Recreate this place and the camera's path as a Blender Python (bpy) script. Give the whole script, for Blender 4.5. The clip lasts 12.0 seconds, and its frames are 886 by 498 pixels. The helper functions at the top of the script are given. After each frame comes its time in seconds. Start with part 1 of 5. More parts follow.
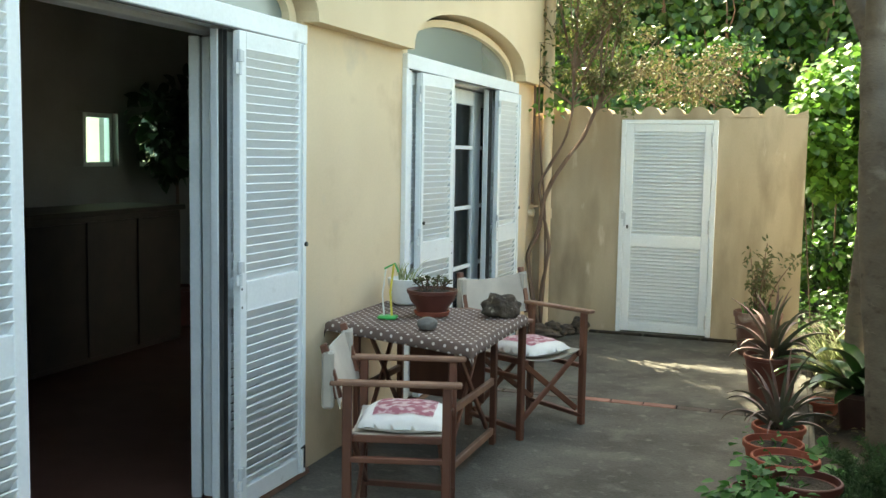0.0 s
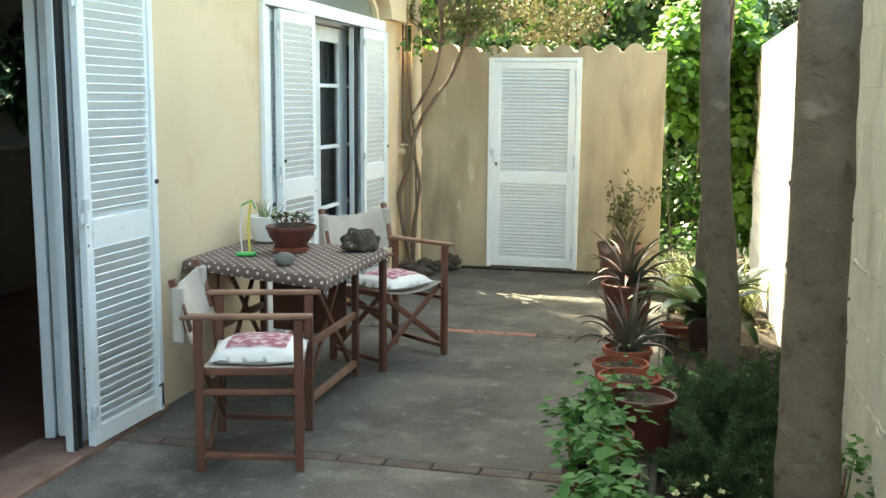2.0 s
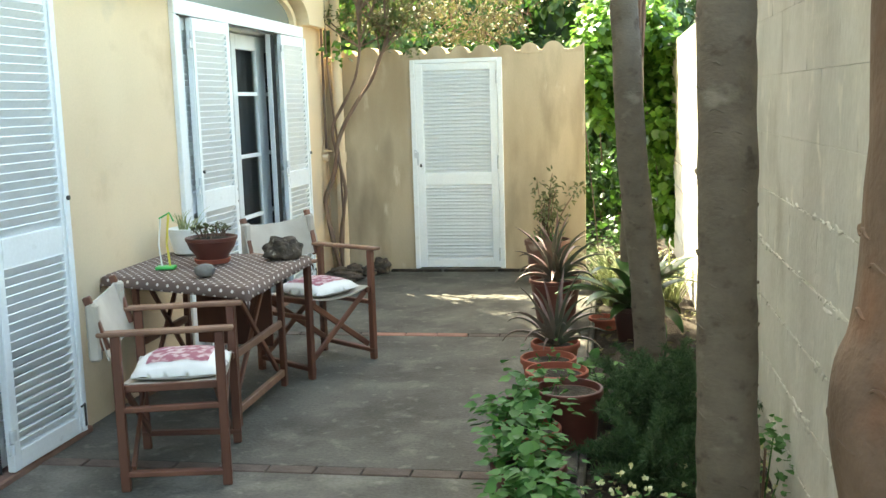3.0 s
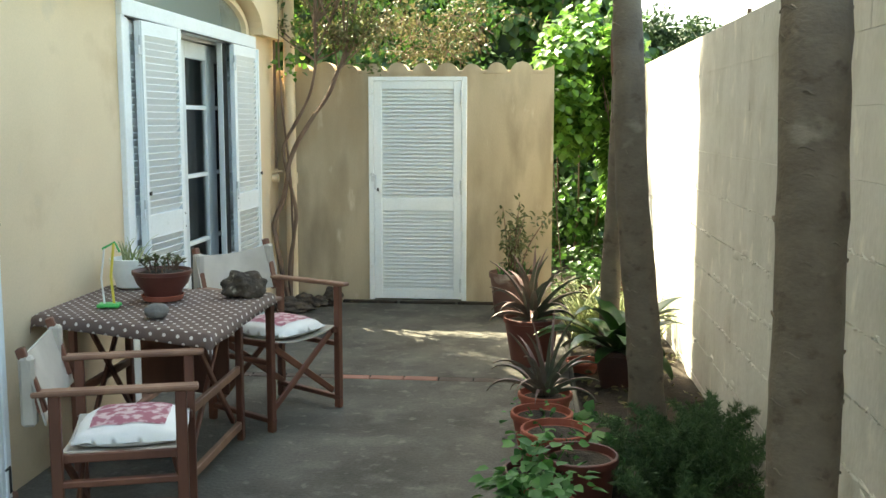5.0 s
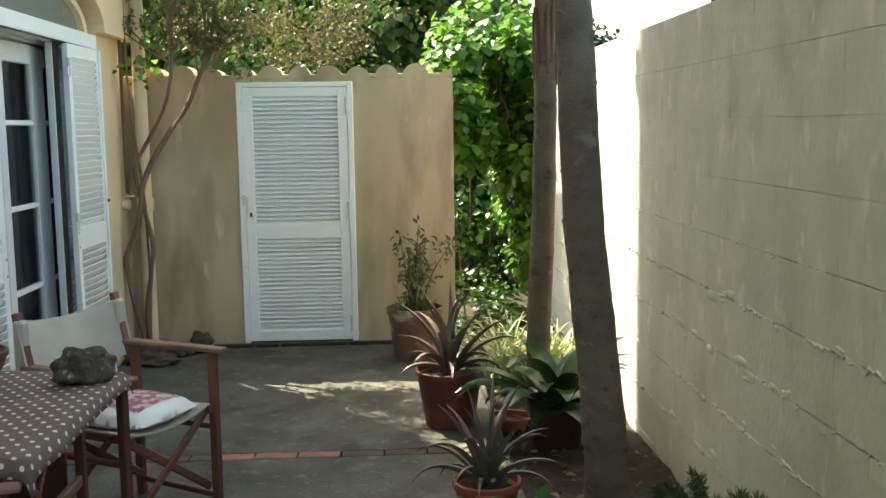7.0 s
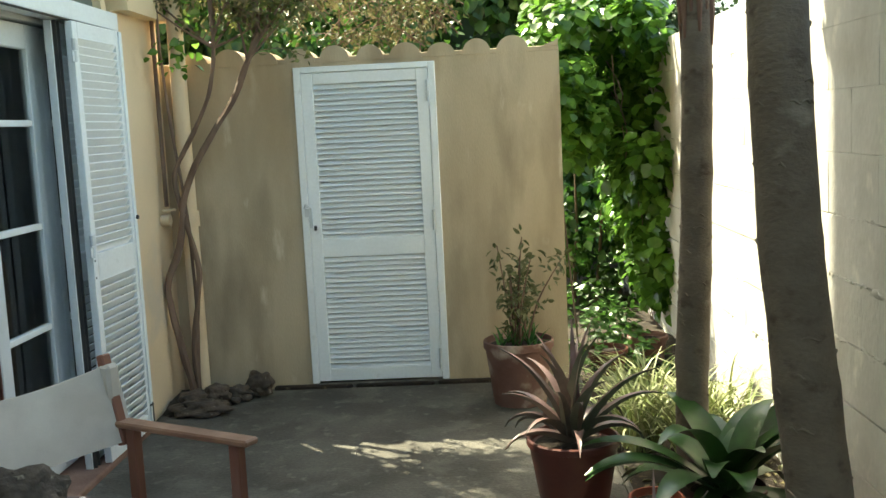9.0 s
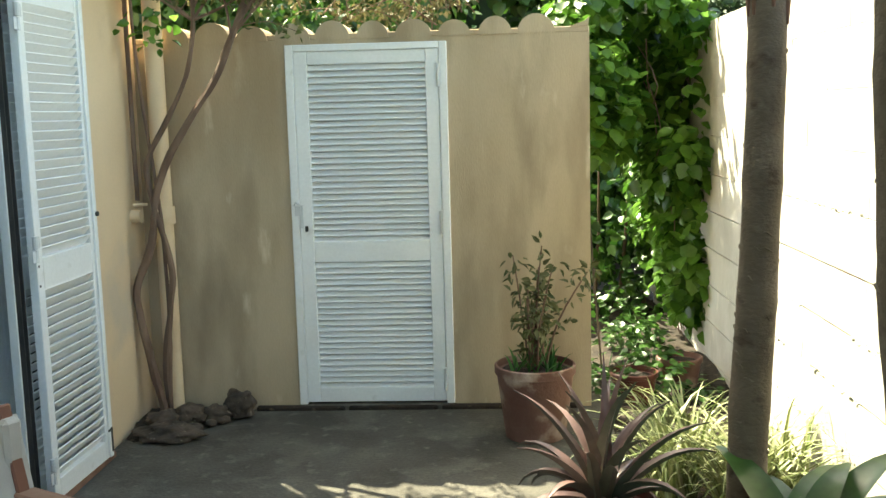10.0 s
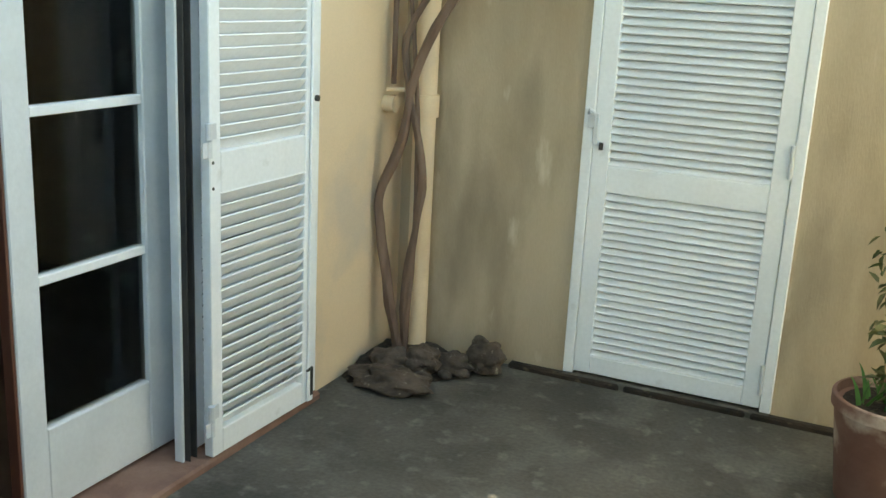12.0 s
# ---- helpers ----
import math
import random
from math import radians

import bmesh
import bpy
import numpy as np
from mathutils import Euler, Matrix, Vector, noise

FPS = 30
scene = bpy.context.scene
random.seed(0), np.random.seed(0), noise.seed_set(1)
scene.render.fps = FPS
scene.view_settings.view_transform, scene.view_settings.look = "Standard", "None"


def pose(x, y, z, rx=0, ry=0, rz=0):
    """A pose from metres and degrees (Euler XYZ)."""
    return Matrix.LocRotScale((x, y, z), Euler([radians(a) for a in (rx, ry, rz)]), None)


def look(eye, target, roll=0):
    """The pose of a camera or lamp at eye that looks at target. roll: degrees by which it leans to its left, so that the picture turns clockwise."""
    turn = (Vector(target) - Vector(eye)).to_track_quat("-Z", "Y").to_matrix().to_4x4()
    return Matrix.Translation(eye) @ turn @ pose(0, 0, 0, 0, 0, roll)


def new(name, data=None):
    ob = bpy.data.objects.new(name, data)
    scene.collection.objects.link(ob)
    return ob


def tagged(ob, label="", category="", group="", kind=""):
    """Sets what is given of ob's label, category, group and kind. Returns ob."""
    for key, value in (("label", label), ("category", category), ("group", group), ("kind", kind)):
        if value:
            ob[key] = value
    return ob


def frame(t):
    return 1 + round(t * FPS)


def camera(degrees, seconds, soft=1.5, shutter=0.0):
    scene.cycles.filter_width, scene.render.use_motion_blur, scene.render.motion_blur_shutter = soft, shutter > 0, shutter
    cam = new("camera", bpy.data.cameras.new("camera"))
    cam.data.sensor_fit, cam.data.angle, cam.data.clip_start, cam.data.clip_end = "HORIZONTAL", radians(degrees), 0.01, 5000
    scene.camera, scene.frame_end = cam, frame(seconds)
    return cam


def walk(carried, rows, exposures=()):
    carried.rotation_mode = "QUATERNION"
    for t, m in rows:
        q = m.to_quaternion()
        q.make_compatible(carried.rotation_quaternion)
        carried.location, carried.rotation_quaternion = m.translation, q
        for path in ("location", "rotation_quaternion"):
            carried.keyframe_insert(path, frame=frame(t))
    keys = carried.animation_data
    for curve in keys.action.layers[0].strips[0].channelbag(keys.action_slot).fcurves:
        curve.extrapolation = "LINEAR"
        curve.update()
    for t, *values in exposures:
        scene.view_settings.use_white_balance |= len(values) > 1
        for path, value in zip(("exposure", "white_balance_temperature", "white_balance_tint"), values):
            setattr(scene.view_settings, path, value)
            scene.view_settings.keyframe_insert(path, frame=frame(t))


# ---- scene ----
cam = camera(48.0, 12.0)
PATH = [
    (0, (-0.371, 1.042, 1.603), (-1.035, 2.919, 1.412), 1.0),
    (0.5, (-0.307, 1.035, 1.606), (-0.956, 2.92, 1.448), 0.2),
    (1, (-0.241, 1.028, 1.574), (-0.885, 2.912, 1.387), 0.2),
    (1.5, (-0.187, 1.039, 1.54), (-0.741, 2.942, 1.272), -0.7),
    (2, (-0.167, 1.019, 1.558), (-0.62, 2.944, 1.26), 0.5),
    (2.5, (-0.079, 1.001, 1.538), (-0.449, 2.938, 1.211), -2.2),
    (3, (-0.098, 1.039, 1.548), (-0.427, 2.99, 1.256), -1.7),
    (3.2, (-0.176, 1.039, 1.556), (-0.512, 2.991, 1.276), -0.5),
    (4.8, (-0.469, 1.469, 1.557), (-0.652, 3.436, 1.245), 0.2),
    (5, (-0.485, 1.579, 1.569), (-0.66, 3.555, 1.312), 0.1),
    (5.5, (-0.519, 1.847, 1.572), (-0.697, 3.826, 1.351), 2.1),
    (6, (-0.6, 2.123, 1.589), (-0.697, 4.107, 1.357), 1.8),
    (6.5, (-0.699, 2.397, 1.605), (-0.645, 4.381, 1.365), 0.9),
    (8.3, (-0.832, 3.569, 1.593), (-0.736, 5.551, 1.342), -2.7),
    (8.5, (-0.849, 3.696, 1.596), (-0.756, 5.679, 1.357), -2.7),
    (9, (-0.792, 4.095, 1.555), (-0.873, 6.078, 1.308), -2.8),
    (9.5, (-0.721, 4.459, 1.574), (-0.95, 6.433, 1.35), -5.2),
    (10, (-0.798, 4.831, 1.563), (-0.904, 6.81, 1.293), -1.5),
    (10.5, (-0.786, 5.126, 1.549), (-1.022, 7.101, 1.339), -3.2),
    (11, (-0.702, 5.537, 1.524), (-1.223, 7.428, 1.133), -2.6),
    (11.5, (-0.636, 5.893, 1.585), (-1.433, 7.682, 1.179), -1.0),
    (12, (-0.741, 6.228, 1.558), (-1.537, 7.989, 1.045), 2.9),
]
EXPOSURES = ((0, 2.55, 8150, -4), (1, 2.46, 8150, -4), (1.7, 2.79, 8150, -4), (2.5, 2.97, 8100, -4), (3.2, 3.0, 8000, -3), (5.2, 2.47, 8000, -4), (6.5, 2.05, 7900, -4), (8.5, 2.17, 7750, -5), (9.0, 2.08, 7700, -5), (9.5, 2.16, 7700, -5), (10, 2.28, 7800, -5), (10.5, 2.0, 7900, -5), (11, 2.22, 8000, -6), (11.5, 2.47, 8250, -5), (12, 2.64, 8250, -5))
walk(cam, [(t, look(eye, target, roll)) for t, eye, target, roll in PATH], EXPOSURES)

# ---- world, sun, exposure ----
SUN_WAY = Vector((0.468, -0.558, -1.0)).normalized()
SUN_EL = math.asin(-SUN_WAY.z)
world = bpy.data.worlds.new("sky")
scene.world = world
world.use_nodes = True
wn = world.node_tree
sky = wn.nodes.new("ShaderNodeTexSky")
sky.sky_type, sky.sun_disc = "NISHITA", False
sky.sun_elevation, sky.sun_rotation = SUN_EL, math.atan2(-SUN_WAY.x, -SUN_WAY.y)
sky.air_density, sky.dust_density, sky.ozone_density = 1.0, 2.5, 1.0
wn.links.new(sky.outputs[0], wn.nodes["Background"].inputs[0])
wn.nodes["Background"].inputs[1].default_value = 0.15
sun = new("sun", bpy.data.lights.new("sun", "SUN"))
sun.data.energy, sun.data.angle, sun.data.color = 5.0, radians(0.6), (1.0, 0.94, 0.84)
sun.matrix_world = look((-4, 6, 9), Vector((-4, 6, 9)) + SUN_WAY)


# ---- materials ----
def mat(name, c1, c2, scale=6.0, rough=0.7, bump=0.15, fine=70.0, rand=0.08, stretch=(1, 1, 1), metal=0.0, spots=None, ramp=(0.35, 0.65), dist=0.01, grain=0.16, place=False):
    """Two colours mixed by a broad noise, a fine grain on top, relief from both; spots: (colour, scale, from, to) of stains. place: the pattern runs on from piece to piece."""
    m = bpy.data.materials.new(name)
    m.use_nodes = True
    nt = m.node_tree
    N, L = nt.nodes, nt.links
    b = N["Principled BSDF"]
    b.inputs["Roughness"].default_value = rough
    b.inputs["Metallic"].default_value = metal
    tc = N.new("ShaderNodeTexCoord")
    mp = N.new("ShaderNodeMapping")
    mp.inputs["Scale"].default_value = stretch
    L.new(N.new("ShaderNodeNewGeometry").outputs["Position"] if place else tc.outputs["Object"], mp.inputs[0])
    n1 = N.new("ShaderNodeTexNoise")
    n1.inputs["Scale"].default_value, n1.inputs["Detail"].default_value = scale, 6
    L.new(mp.outputs[0], n1.inputs["Vector"])
    r1 = N.new("ShaderNodeValToRGB")
    r1.color_ramp.elements[0].position, r1.color_ramp.elements[1].position = ramp
    r1.color_ramp.elements[0].color, r1.color_ramp.elements[1].color = (*c1, 1), (*c2, 1)
    L.new(n1.outputs[0], r1.inputs[0])
    col = r1.outputs[0]
    n2 = N.new("ShaderNodeTexNoise")
    n2.inputs["Scale"].default_value, n2.inputs["Detail"].default_value = fine, 4
    L.new(mp.outputs[0], n2.inputs["Vector"])
    for sc, ss, s0, s1 in ((spots,) if spots and len(spots[0]) == 3 and not isinstance(spots[0][0], tuple) else spots or ()):
        n3 = N.new("ShaderNodeTexNoise")
        n3.inputs["Scale"].default_value, n3.inputs["Detail"].default_value = ss, 8
        L.new(mp.outputs[0], n3.inputs["Vector"])
        r3 = N.new("ShaderNodeMapRange")
        r3.inputs[1].default_value, r3.inputs[2].default_value = s0, s1
        L.new(n3.outputs[0], r3.inputs[0])
        mx = N.new("ShaderNodeMix")
        mx.data_type = "RGBA"
        L.new(r3.outputs[0], mx.inputs[0])
        L.new(col, mx.inputs[6])
        mx.inputs[7].default_value = (*sc, 1)
        col = mx.outputs[2]
    oi = N.new("ShaderNodeObjectInfo")
    v = N.new("ShaderNodeMath")
    v.operation = "MULTIPLY_ADD"
    L.new(oi.outputs["Random"], v.inputs[0])
    v.inputs[1].default_value, v.inputs[2].default_value = 2 * rand, 1.0 - grain / 2 - rand
    v2 = N.new("ShaderNodeMath")
    v2.operation = "MULTIPLY_ADD"
    L.new(n2.outputs[0], v2.inputs[0])
    v2.inputs[1].default_value = grain
    L.new(v.outputs[0], v2.inputs[2])
    hs = N.new("ShaderNodeHueSaturation")
    L.new(v2.outputs[0], hs.inputs["Value"])
    L.new(col, hs.inputs["Color"])
    L.new(hs.outputs[0], b.inputs["Base Color"])
    if bump:
        ad = N.new("ShaderNodeMath")
        ad.operation = "MULTIPLY_ADD"
        L.new(n1.outputs[0], ad.inputs[0])
        ad.inputs[1].default_value = 0.8
        L.new(n2.outputs[0], ad.inputs[2])
        bp = N.new("ShaderNodeBump")
        bp.inputs["Strength"].default_value, bp.inputs["Distance"].default_value = bump, dist
        L.new(ad.outputs[0], bp.inputs["Height"])
        L.new(bp.outputs[0], b.inputs["Normal"])
    return m


def leaf_mat(name, c1, c2, rough=0.45, through_light=0.35, edge=None):
    m = bpy.data.materials.new(name)
    m.use_nodes = True
    nt = m.node_tree
    N, L = nt.nodes, nt.links
    b = N["Principled BSDF"]
    b.inputs["Roughness"].default_value = rough
    g = N.new("ShaderNodeNewGeometry")
    r = N.new("ShaderNodeValToRGB")
    r.color_ramp.elements[0].color, r.color_ramp.elements[1].color = (*c1, 1), (*c2, 1)
    L.new(g.outputs["Random Per Island"], r.inputs[0])
    tc = N.new("ShaderNodeTexCoord")
    n = N.new("ShaderNodeTexNoise")
    n.inputs["Scale"].default_value = 25
    L.new(tc.outputs["Object"], n.inputs["Vector"])
    hs = N.new("ShaderNodeHueSaturation")
    mr = N.new("ShaderNodeMapRange")
    mr.inputs[3].default_value, mr.inputs[4].default_value = 0.65, 1.3
    L.new(n.outputs[0], mr.inputs[0])
    L.new(mr.outputs[0], hs.inputs["Value"])
    L.new(r.outputs[0], hs.inputs["Color"])
    L.new(hs.outputs[0], b.inputs["Base Color"])
    t = N.new("ShaderNodeBsdfTranslucent")
    L.new(hs.outputs[0], t.inputs["Color"])
    ms = N.new("ShaderNodeMixShader")
    ms.inputs[0].default_value = through_light
    L.new(b.outputs[0], ms.inputs[1])
    L.new(t.outputs[0], ms.inputs[2])
    L.new(ms.outputs[0], N["Material Output"].inputs["Surface"])
    return m


def dotted_cloth():
    """Brown cloth with staggered rows of small white dots, six centimetres apart."""
    m = mat("brown_dotted_cloth", (0.11, 0.072, 0.06), (0.14, 0.095, 0.08), 5, 0.9, 0.2, 400)
    nt = m.node_tree
    N, L = nt.nodes, nt.links
    tc = N.new("ShaderNodeTexCoord")
    best = None
    for off in (0.0, 0.5):
        add = N.new("ShaderNodeVectorMath")
        add.operation = "MULTIPLY_ADD"
        add.inputs[1].default_value = (15.5, 15.5, 0)
        add.inputs[2].default_value = (off + 50, off + 50, 0)
        L.new(tc.outputs["UV"], add.inputs[0])
        fr = N.new("ShaderNodeVectorMath")
        fr.operation = "FRACTION"
        L.new(add.outputs[0], fr.inputs[0])
        ds = N.new("ShaderNodeVectorMath")
        ds.operation = "DISTANCE"
        ds.inputs[1].default_value = (0.5, 0.5, 0)
        L.new(fr.outputs[0], ds.inputs[0])
        if best is None:
            best = ds.outputs["Value"]
        else:
            mn = N.new("ShaderNodeMath")
            mn.operation = "MINIMUM"
            L.new(best, mn.inputs[0])
            L.new(ds.outputs["Value"], mn.inputs[1])
            best = mn.outputs[0]
    lt = N.new("ShaderNodeMapRange")
    lt.inputs[1].default_value, lt.inputs[2].default_value = 0.14, 0.11
    L.new(best, lt.inputs[0])
    b = N["Principled BSDF"]
    old = b.inputs["Base Color"].links[0].from_socket
    mx = N.new("ShaderNodeMix")
    mx.data_type = "RGBA"
    L.new(lt.outputs[0], mx.inputs[0])
    L.new(old, mx.inputs[6])
    mx.inputs[7].default_value = (0.62, 0.55, 0.5, 1)
    L.new(mx.outputs[2], b.inputs["Base Color"])
    return m


def glass_mat(name, tint, rough, see):
    """A pane: mirror gloss over a body of glass that lets `see` of the light straight on."""
    m = bpy.data.materials.new(name)
    m.use_nodes = True
    nt = m.node_tree
    N, L = nt.nodes, nt.links
    b = N["Principled BSDF"]
    b.inputs["Base Color"].default_value = (*tint, 1)
    b.inputs["Roughness"].default_value = rough
    tr = N.new("ShaderNodeBsdfTransparent")
    tr.inputs[0].default_value = (*[0.6 + 0.4 * c for c in tint], 1)
    gl = N.new("ShaderNodeBsdfGlossy")
    gl.inputs["Roughness"].default_value = rough
    fr = N.new("ShaderNodeFresnel")
    fr.inputs[0].default_value = 1.5
    m1 = N.new("ShaderNodeMixShader")
    m1.inputs[0].default_value = see
    L.new(b.outputs[0], m1.inputs[1])
    L.new(tr.outputs[0], m1.inputs[2])
    m2 = N.new("ShaderNodeMixShader")
    L.new(fr.outputs[0], m2.inputs[0])
    L.new(m1.outputs[0], m2.inputs[1])
    L.new(gl.outputs[0], m2.inputs[2])
    L.new(m2.outputs[0], N["Material Output"].inputs["Surface"])
    return m


M_HOUSE = mat("cream_render", (0.70, 0.54, 0.355), (0.76, 0.60, 0.405), 1.2, 0.9, 0.12, 140, 0.0, spots=(((0.62, 0.46, 0.29), 2.5, 0.58, 0.75), ((0.60, 0.50, 0.38), 1.7, 0.60, 0.72)))
M_BAND = mat("cream_render_band", (0.72, 0.57, 0.37), (0.78, 0.63, 0.42), 1.5, 0.9, 0.12, 120, 0.0)
M_BACK = mat("ochre_render_stained", (0.395, 0.31, 0.205), (0.54, 0.435, 0.30), 1.6, 0.92, 0.2, 90, 0.0, stretch=(1.6, 1, 0.45), spots=(((0.27, 0.21, 0.14), 2.2, 0.50, 0.72), ((0.66, 0.57, 0.43), 4.5, 0.62, 0.74), ((0.36, 0.27, 0.17), 0.9, 0.5, 0.62)))
M_BLOCK = mat("limewashed_block", (0.55, 0.525, 0.48), (0.69, 0.665, 0.62), 3, 0.95, 0.3, 45, 0.004, place=True, stretch=(1, 1, 0.62), spots=(((0.46, 0.425, 0.37), 3, 0.52, 0.74), ((0.74, 0.70, 0.63), 9, 0.6, 0.7)))
M_MORTAR = mat("rough_mortar", (0.40, 0.36, 0.30), (0.55, 0.50, 0.43), 12, 0.95, 0.8, 80, 0.0)
M_WHITE = mat("white_paint", (0.80, 0.82, 0.82), (0.84, 0.86, 0.86), 4, 0.45, 0.06, 60, 0.02, spots=((0.66, 0.67, 0.65), 9, 0.66, 0.78))
M_GREYPAINT = mat("grey_white_paint", (0.62, 0.65, 0.66), (0.70, 0.73, 0.74), 5, 0.5, 0.08, 60, 0.02)
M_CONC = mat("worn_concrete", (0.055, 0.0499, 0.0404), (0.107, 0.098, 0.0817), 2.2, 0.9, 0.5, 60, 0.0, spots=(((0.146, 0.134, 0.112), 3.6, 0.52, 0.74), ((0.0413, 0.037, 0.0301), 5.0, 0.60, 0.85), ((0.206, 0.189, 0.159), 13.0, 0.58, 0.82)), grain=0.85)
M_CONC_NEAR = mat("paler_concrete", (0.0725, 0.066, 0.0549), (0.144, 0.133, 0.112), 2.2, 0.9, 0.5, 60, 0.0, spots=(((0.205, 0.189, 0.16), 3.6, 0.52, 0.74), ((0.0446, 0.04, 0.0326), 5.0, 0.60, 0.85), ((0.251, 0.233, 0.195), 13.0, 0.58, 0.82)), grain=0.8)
M_BRICKRED = mat("worn_red_brick", (0.27, 0.115, 0.088), (0.33, 0.165, 0.125), 10, 0.9, 0.3, 90, 0.15)
M_BRICKDARK = mat("dirty_brick", (0.085, 0.06, 0.048), (0.135, 0.098, 0.08), 10, 0.9, 0.4, 90, 0.2)
M_TERRA = mat("terracotta", (0.27, 0.065, 0.038), (0.35, 0.10, 0.06), 7, 0.8, 0.15, 80, 0.1, spots=((0.42, 0.26, 0.19), 9, 0.62, 0.78))
M_TERRA_OLD = mat("dusty_terracotta", (0.14, 0.066, 0.05), (0.20, 0.11, 0.085), 5, 0.88, 0.25, 60, 0.05, spots=((0.55, 0.45, 0.38), 6, 0.55, 0.72))
M_BROWNPLASTIC = mat("brown_glazed_pot", (0.085, 0.022, 0.016), (0.125, 0.034, 0.024), 6, 0.45, 0.05, 60)
M_DARKPOT = mat("dark_brown_pot", (0.045, 0.018, 0.014), (0.07, 0.028, 0.02), 6, 0.5, 0.05, 60)
M_SOIL = mat("dark_soil", (0.017, 0.012, 0.008), (0.042, 0.029, 0.019), 9, 0.97, 0.9, 70, 0.0, spots=((0.109, 0.082, 0.054), 22, 0.6, 0.72))
M_WOOD = mat("red_brown_wood", (0.095, 0.032, 0.02), (0.165, 0.062, 0.036), 6, 0.5, 0.12, 60, 0.15, stretch=(1, 1, 0.2))
M_WOODWORN = mat("worn_armrest_wood", (0.18, 0.0861, 0.0533), (0.271, 0.148, 0.0943), 8, 0.55, 0.12, 60, 0.1)
M_CANVAS = mat("offwhite_canvas", (0.45, 0.40, 0.34), (0.55, 0.50, 0.43), 6, 0.95, 0.25, 350, 0.05)
M_COTTON = mat("white_cotton", (0.76, 0.75, 0.73), (0.84, 0.83, 0.81), 7, 0.95, 0.25, 250, 0.0)
M_PINK = mat("pink_print_cotton", (0.36, 0.13, 0.17), (0.62, 0.46, 0.47), 24, 0.95, 0.2, 250, 0.0, ramp=(0.46, 0.56))
M_CLOTH = dotted_cloth()
M_BARK = mat("grey_smooth_bark", (0.127, 0.1, 0.0754), (0.184, 0.149, 0.116), 5, 0.9, 0.45, 55, 0.06, stretch=(1, 1, 1.6), spots=(((0.0902, 0.0672, 0.0492), 11, 0.58, 0.70), ((0.246, 0.213, 0.172), 6, 0.62, 0.74)), grain=0.3)
M_BARKRED = mat("flaking_red_bark", (0.11, 0.05, 0.036), (0.20, 0.115, 0.082), 9, 0.9, 0.6, 60, 0.0, stretch=(1, 1, 0.3))
M_BARKBROWN = mat("rough_brown_bark", (0.112, 0.0713, 0.0488), (0.203, 0.131, 0.0938), 5, 0.92, 0.7, 40, 0.0, stretch=(1, 1, 0.7), spots=((0.225, 0.105, 0.06), 4, 0.55, 0.68))
M_SILL = mat("worn_tile_sill", (0.20, 0.105, 0.075), (0.29, 0.17, 0.125), 8, 0.85, 0.3, 70, 0.05)
M_STEM = mat("brown_woody_stem", (0.11, 0.066, 0.047), (0.21, 0.138, 0.098), 9, 0.9, 0.5, 70, 0.05, stretch=(1, 1, 0.3))
M_DARKSTEM_SHADE = mat("weathered_stick_and_louvre_shade", (0.06, 0.045, 0.035), (0.11, 0.085, 0.065), 9, 0.9, 0.4, 70, 0.05, stretch=(1, 1, 0.3))
M_ROCK = mat("dark_rock", (0.041, 0.0303, 0.0221), (0.111, 0.082, 0.0607), 11, 0.92, 1.0, 45, 0.2, spots=((0.279, 0.246, 0.189), 30, 0.62, 0.72))
M_GREYROCK = mat("grey_pebble", (0.13, 0.12, 0.11), (0.20, 0.185, 0.165), 12, 0.8, 0.4, 90, 0.0)
M_STEEL = mat("zinc_hinge", (0.55, 0.57, 0.58), (0.66, 0.68, 0.69), 8, 0.45, 0.1, 80, 0.0)
M_BLACK = mat("black_iron", (0.02, 0.02, 0.02), (0.04, 0.037, 0.034), 8, 0.6, 0.1, 80, 0.0)
M_CABLE = mat("grey_rope", (0.16, 0.15, 0.13), (0.24, 0.22, 0.19), 30, 0.9, 0.4, 200, 0.0)
M_POTWHITE = mat("white_ceramic", (0.72, 0.72, 0.69), (0.80, 0.80, 0.77), 4, 0.4, 0.04, 60, 0.0)
M_GREEN = mat("green_plastic", (0.05, 0.40, 0.09), (0.07, 0.46, 0.12), 6, 0.4, 0.02, 60, 0.0)
M_YELLOW = mat("yellow_plastic", (0.70, 0.55, 0.08), (0.76, 0.62, 0.12), 6, 0.4, 0.02, 60, 0.0)
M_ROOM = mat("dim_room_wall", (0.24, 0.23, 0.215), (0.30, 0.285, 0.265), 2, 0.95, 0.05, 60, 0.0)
M_ROOMFLOOR = mat("dark_tile_floor", (0.13, 0.055, 0.038), (0.18, 0.085, 0.06), 4, 0.35, 0.05, 60, 0.0)
M_DARKWOOD = mat("dark_furniture_wood", (0.022, 0.014, 0.010), (0.04, 0.025, 0.018), 5, 0.5, 0.08, 60, 0.05)
M_GLASS = glass_mat("window_glass", (0.75, 0.82, 0.8), 0.02, 1.0)
M_FROST = glass_mat("dusty_green_glass", (0.21, 0.25, 0.235), 0.25, 0.15)
M_IVY = leaf_mat("ivy_leaf", (0.04, 0.11, 0.014), (0.18, 0.35, 0.06), 0.22, 0.5)
M_HEDGE = leaf_mat("hedge_leaf", (0.018, 0.062, 0.010), (0.075, 0.17, 0.028), 0.4, 0.32)
M_SHRUB = leaf_mat("dry_shrub_leaf", (0.09, 0.105, 0.035), (0.215, 0.175, 0.085), 0.6, 0.3)
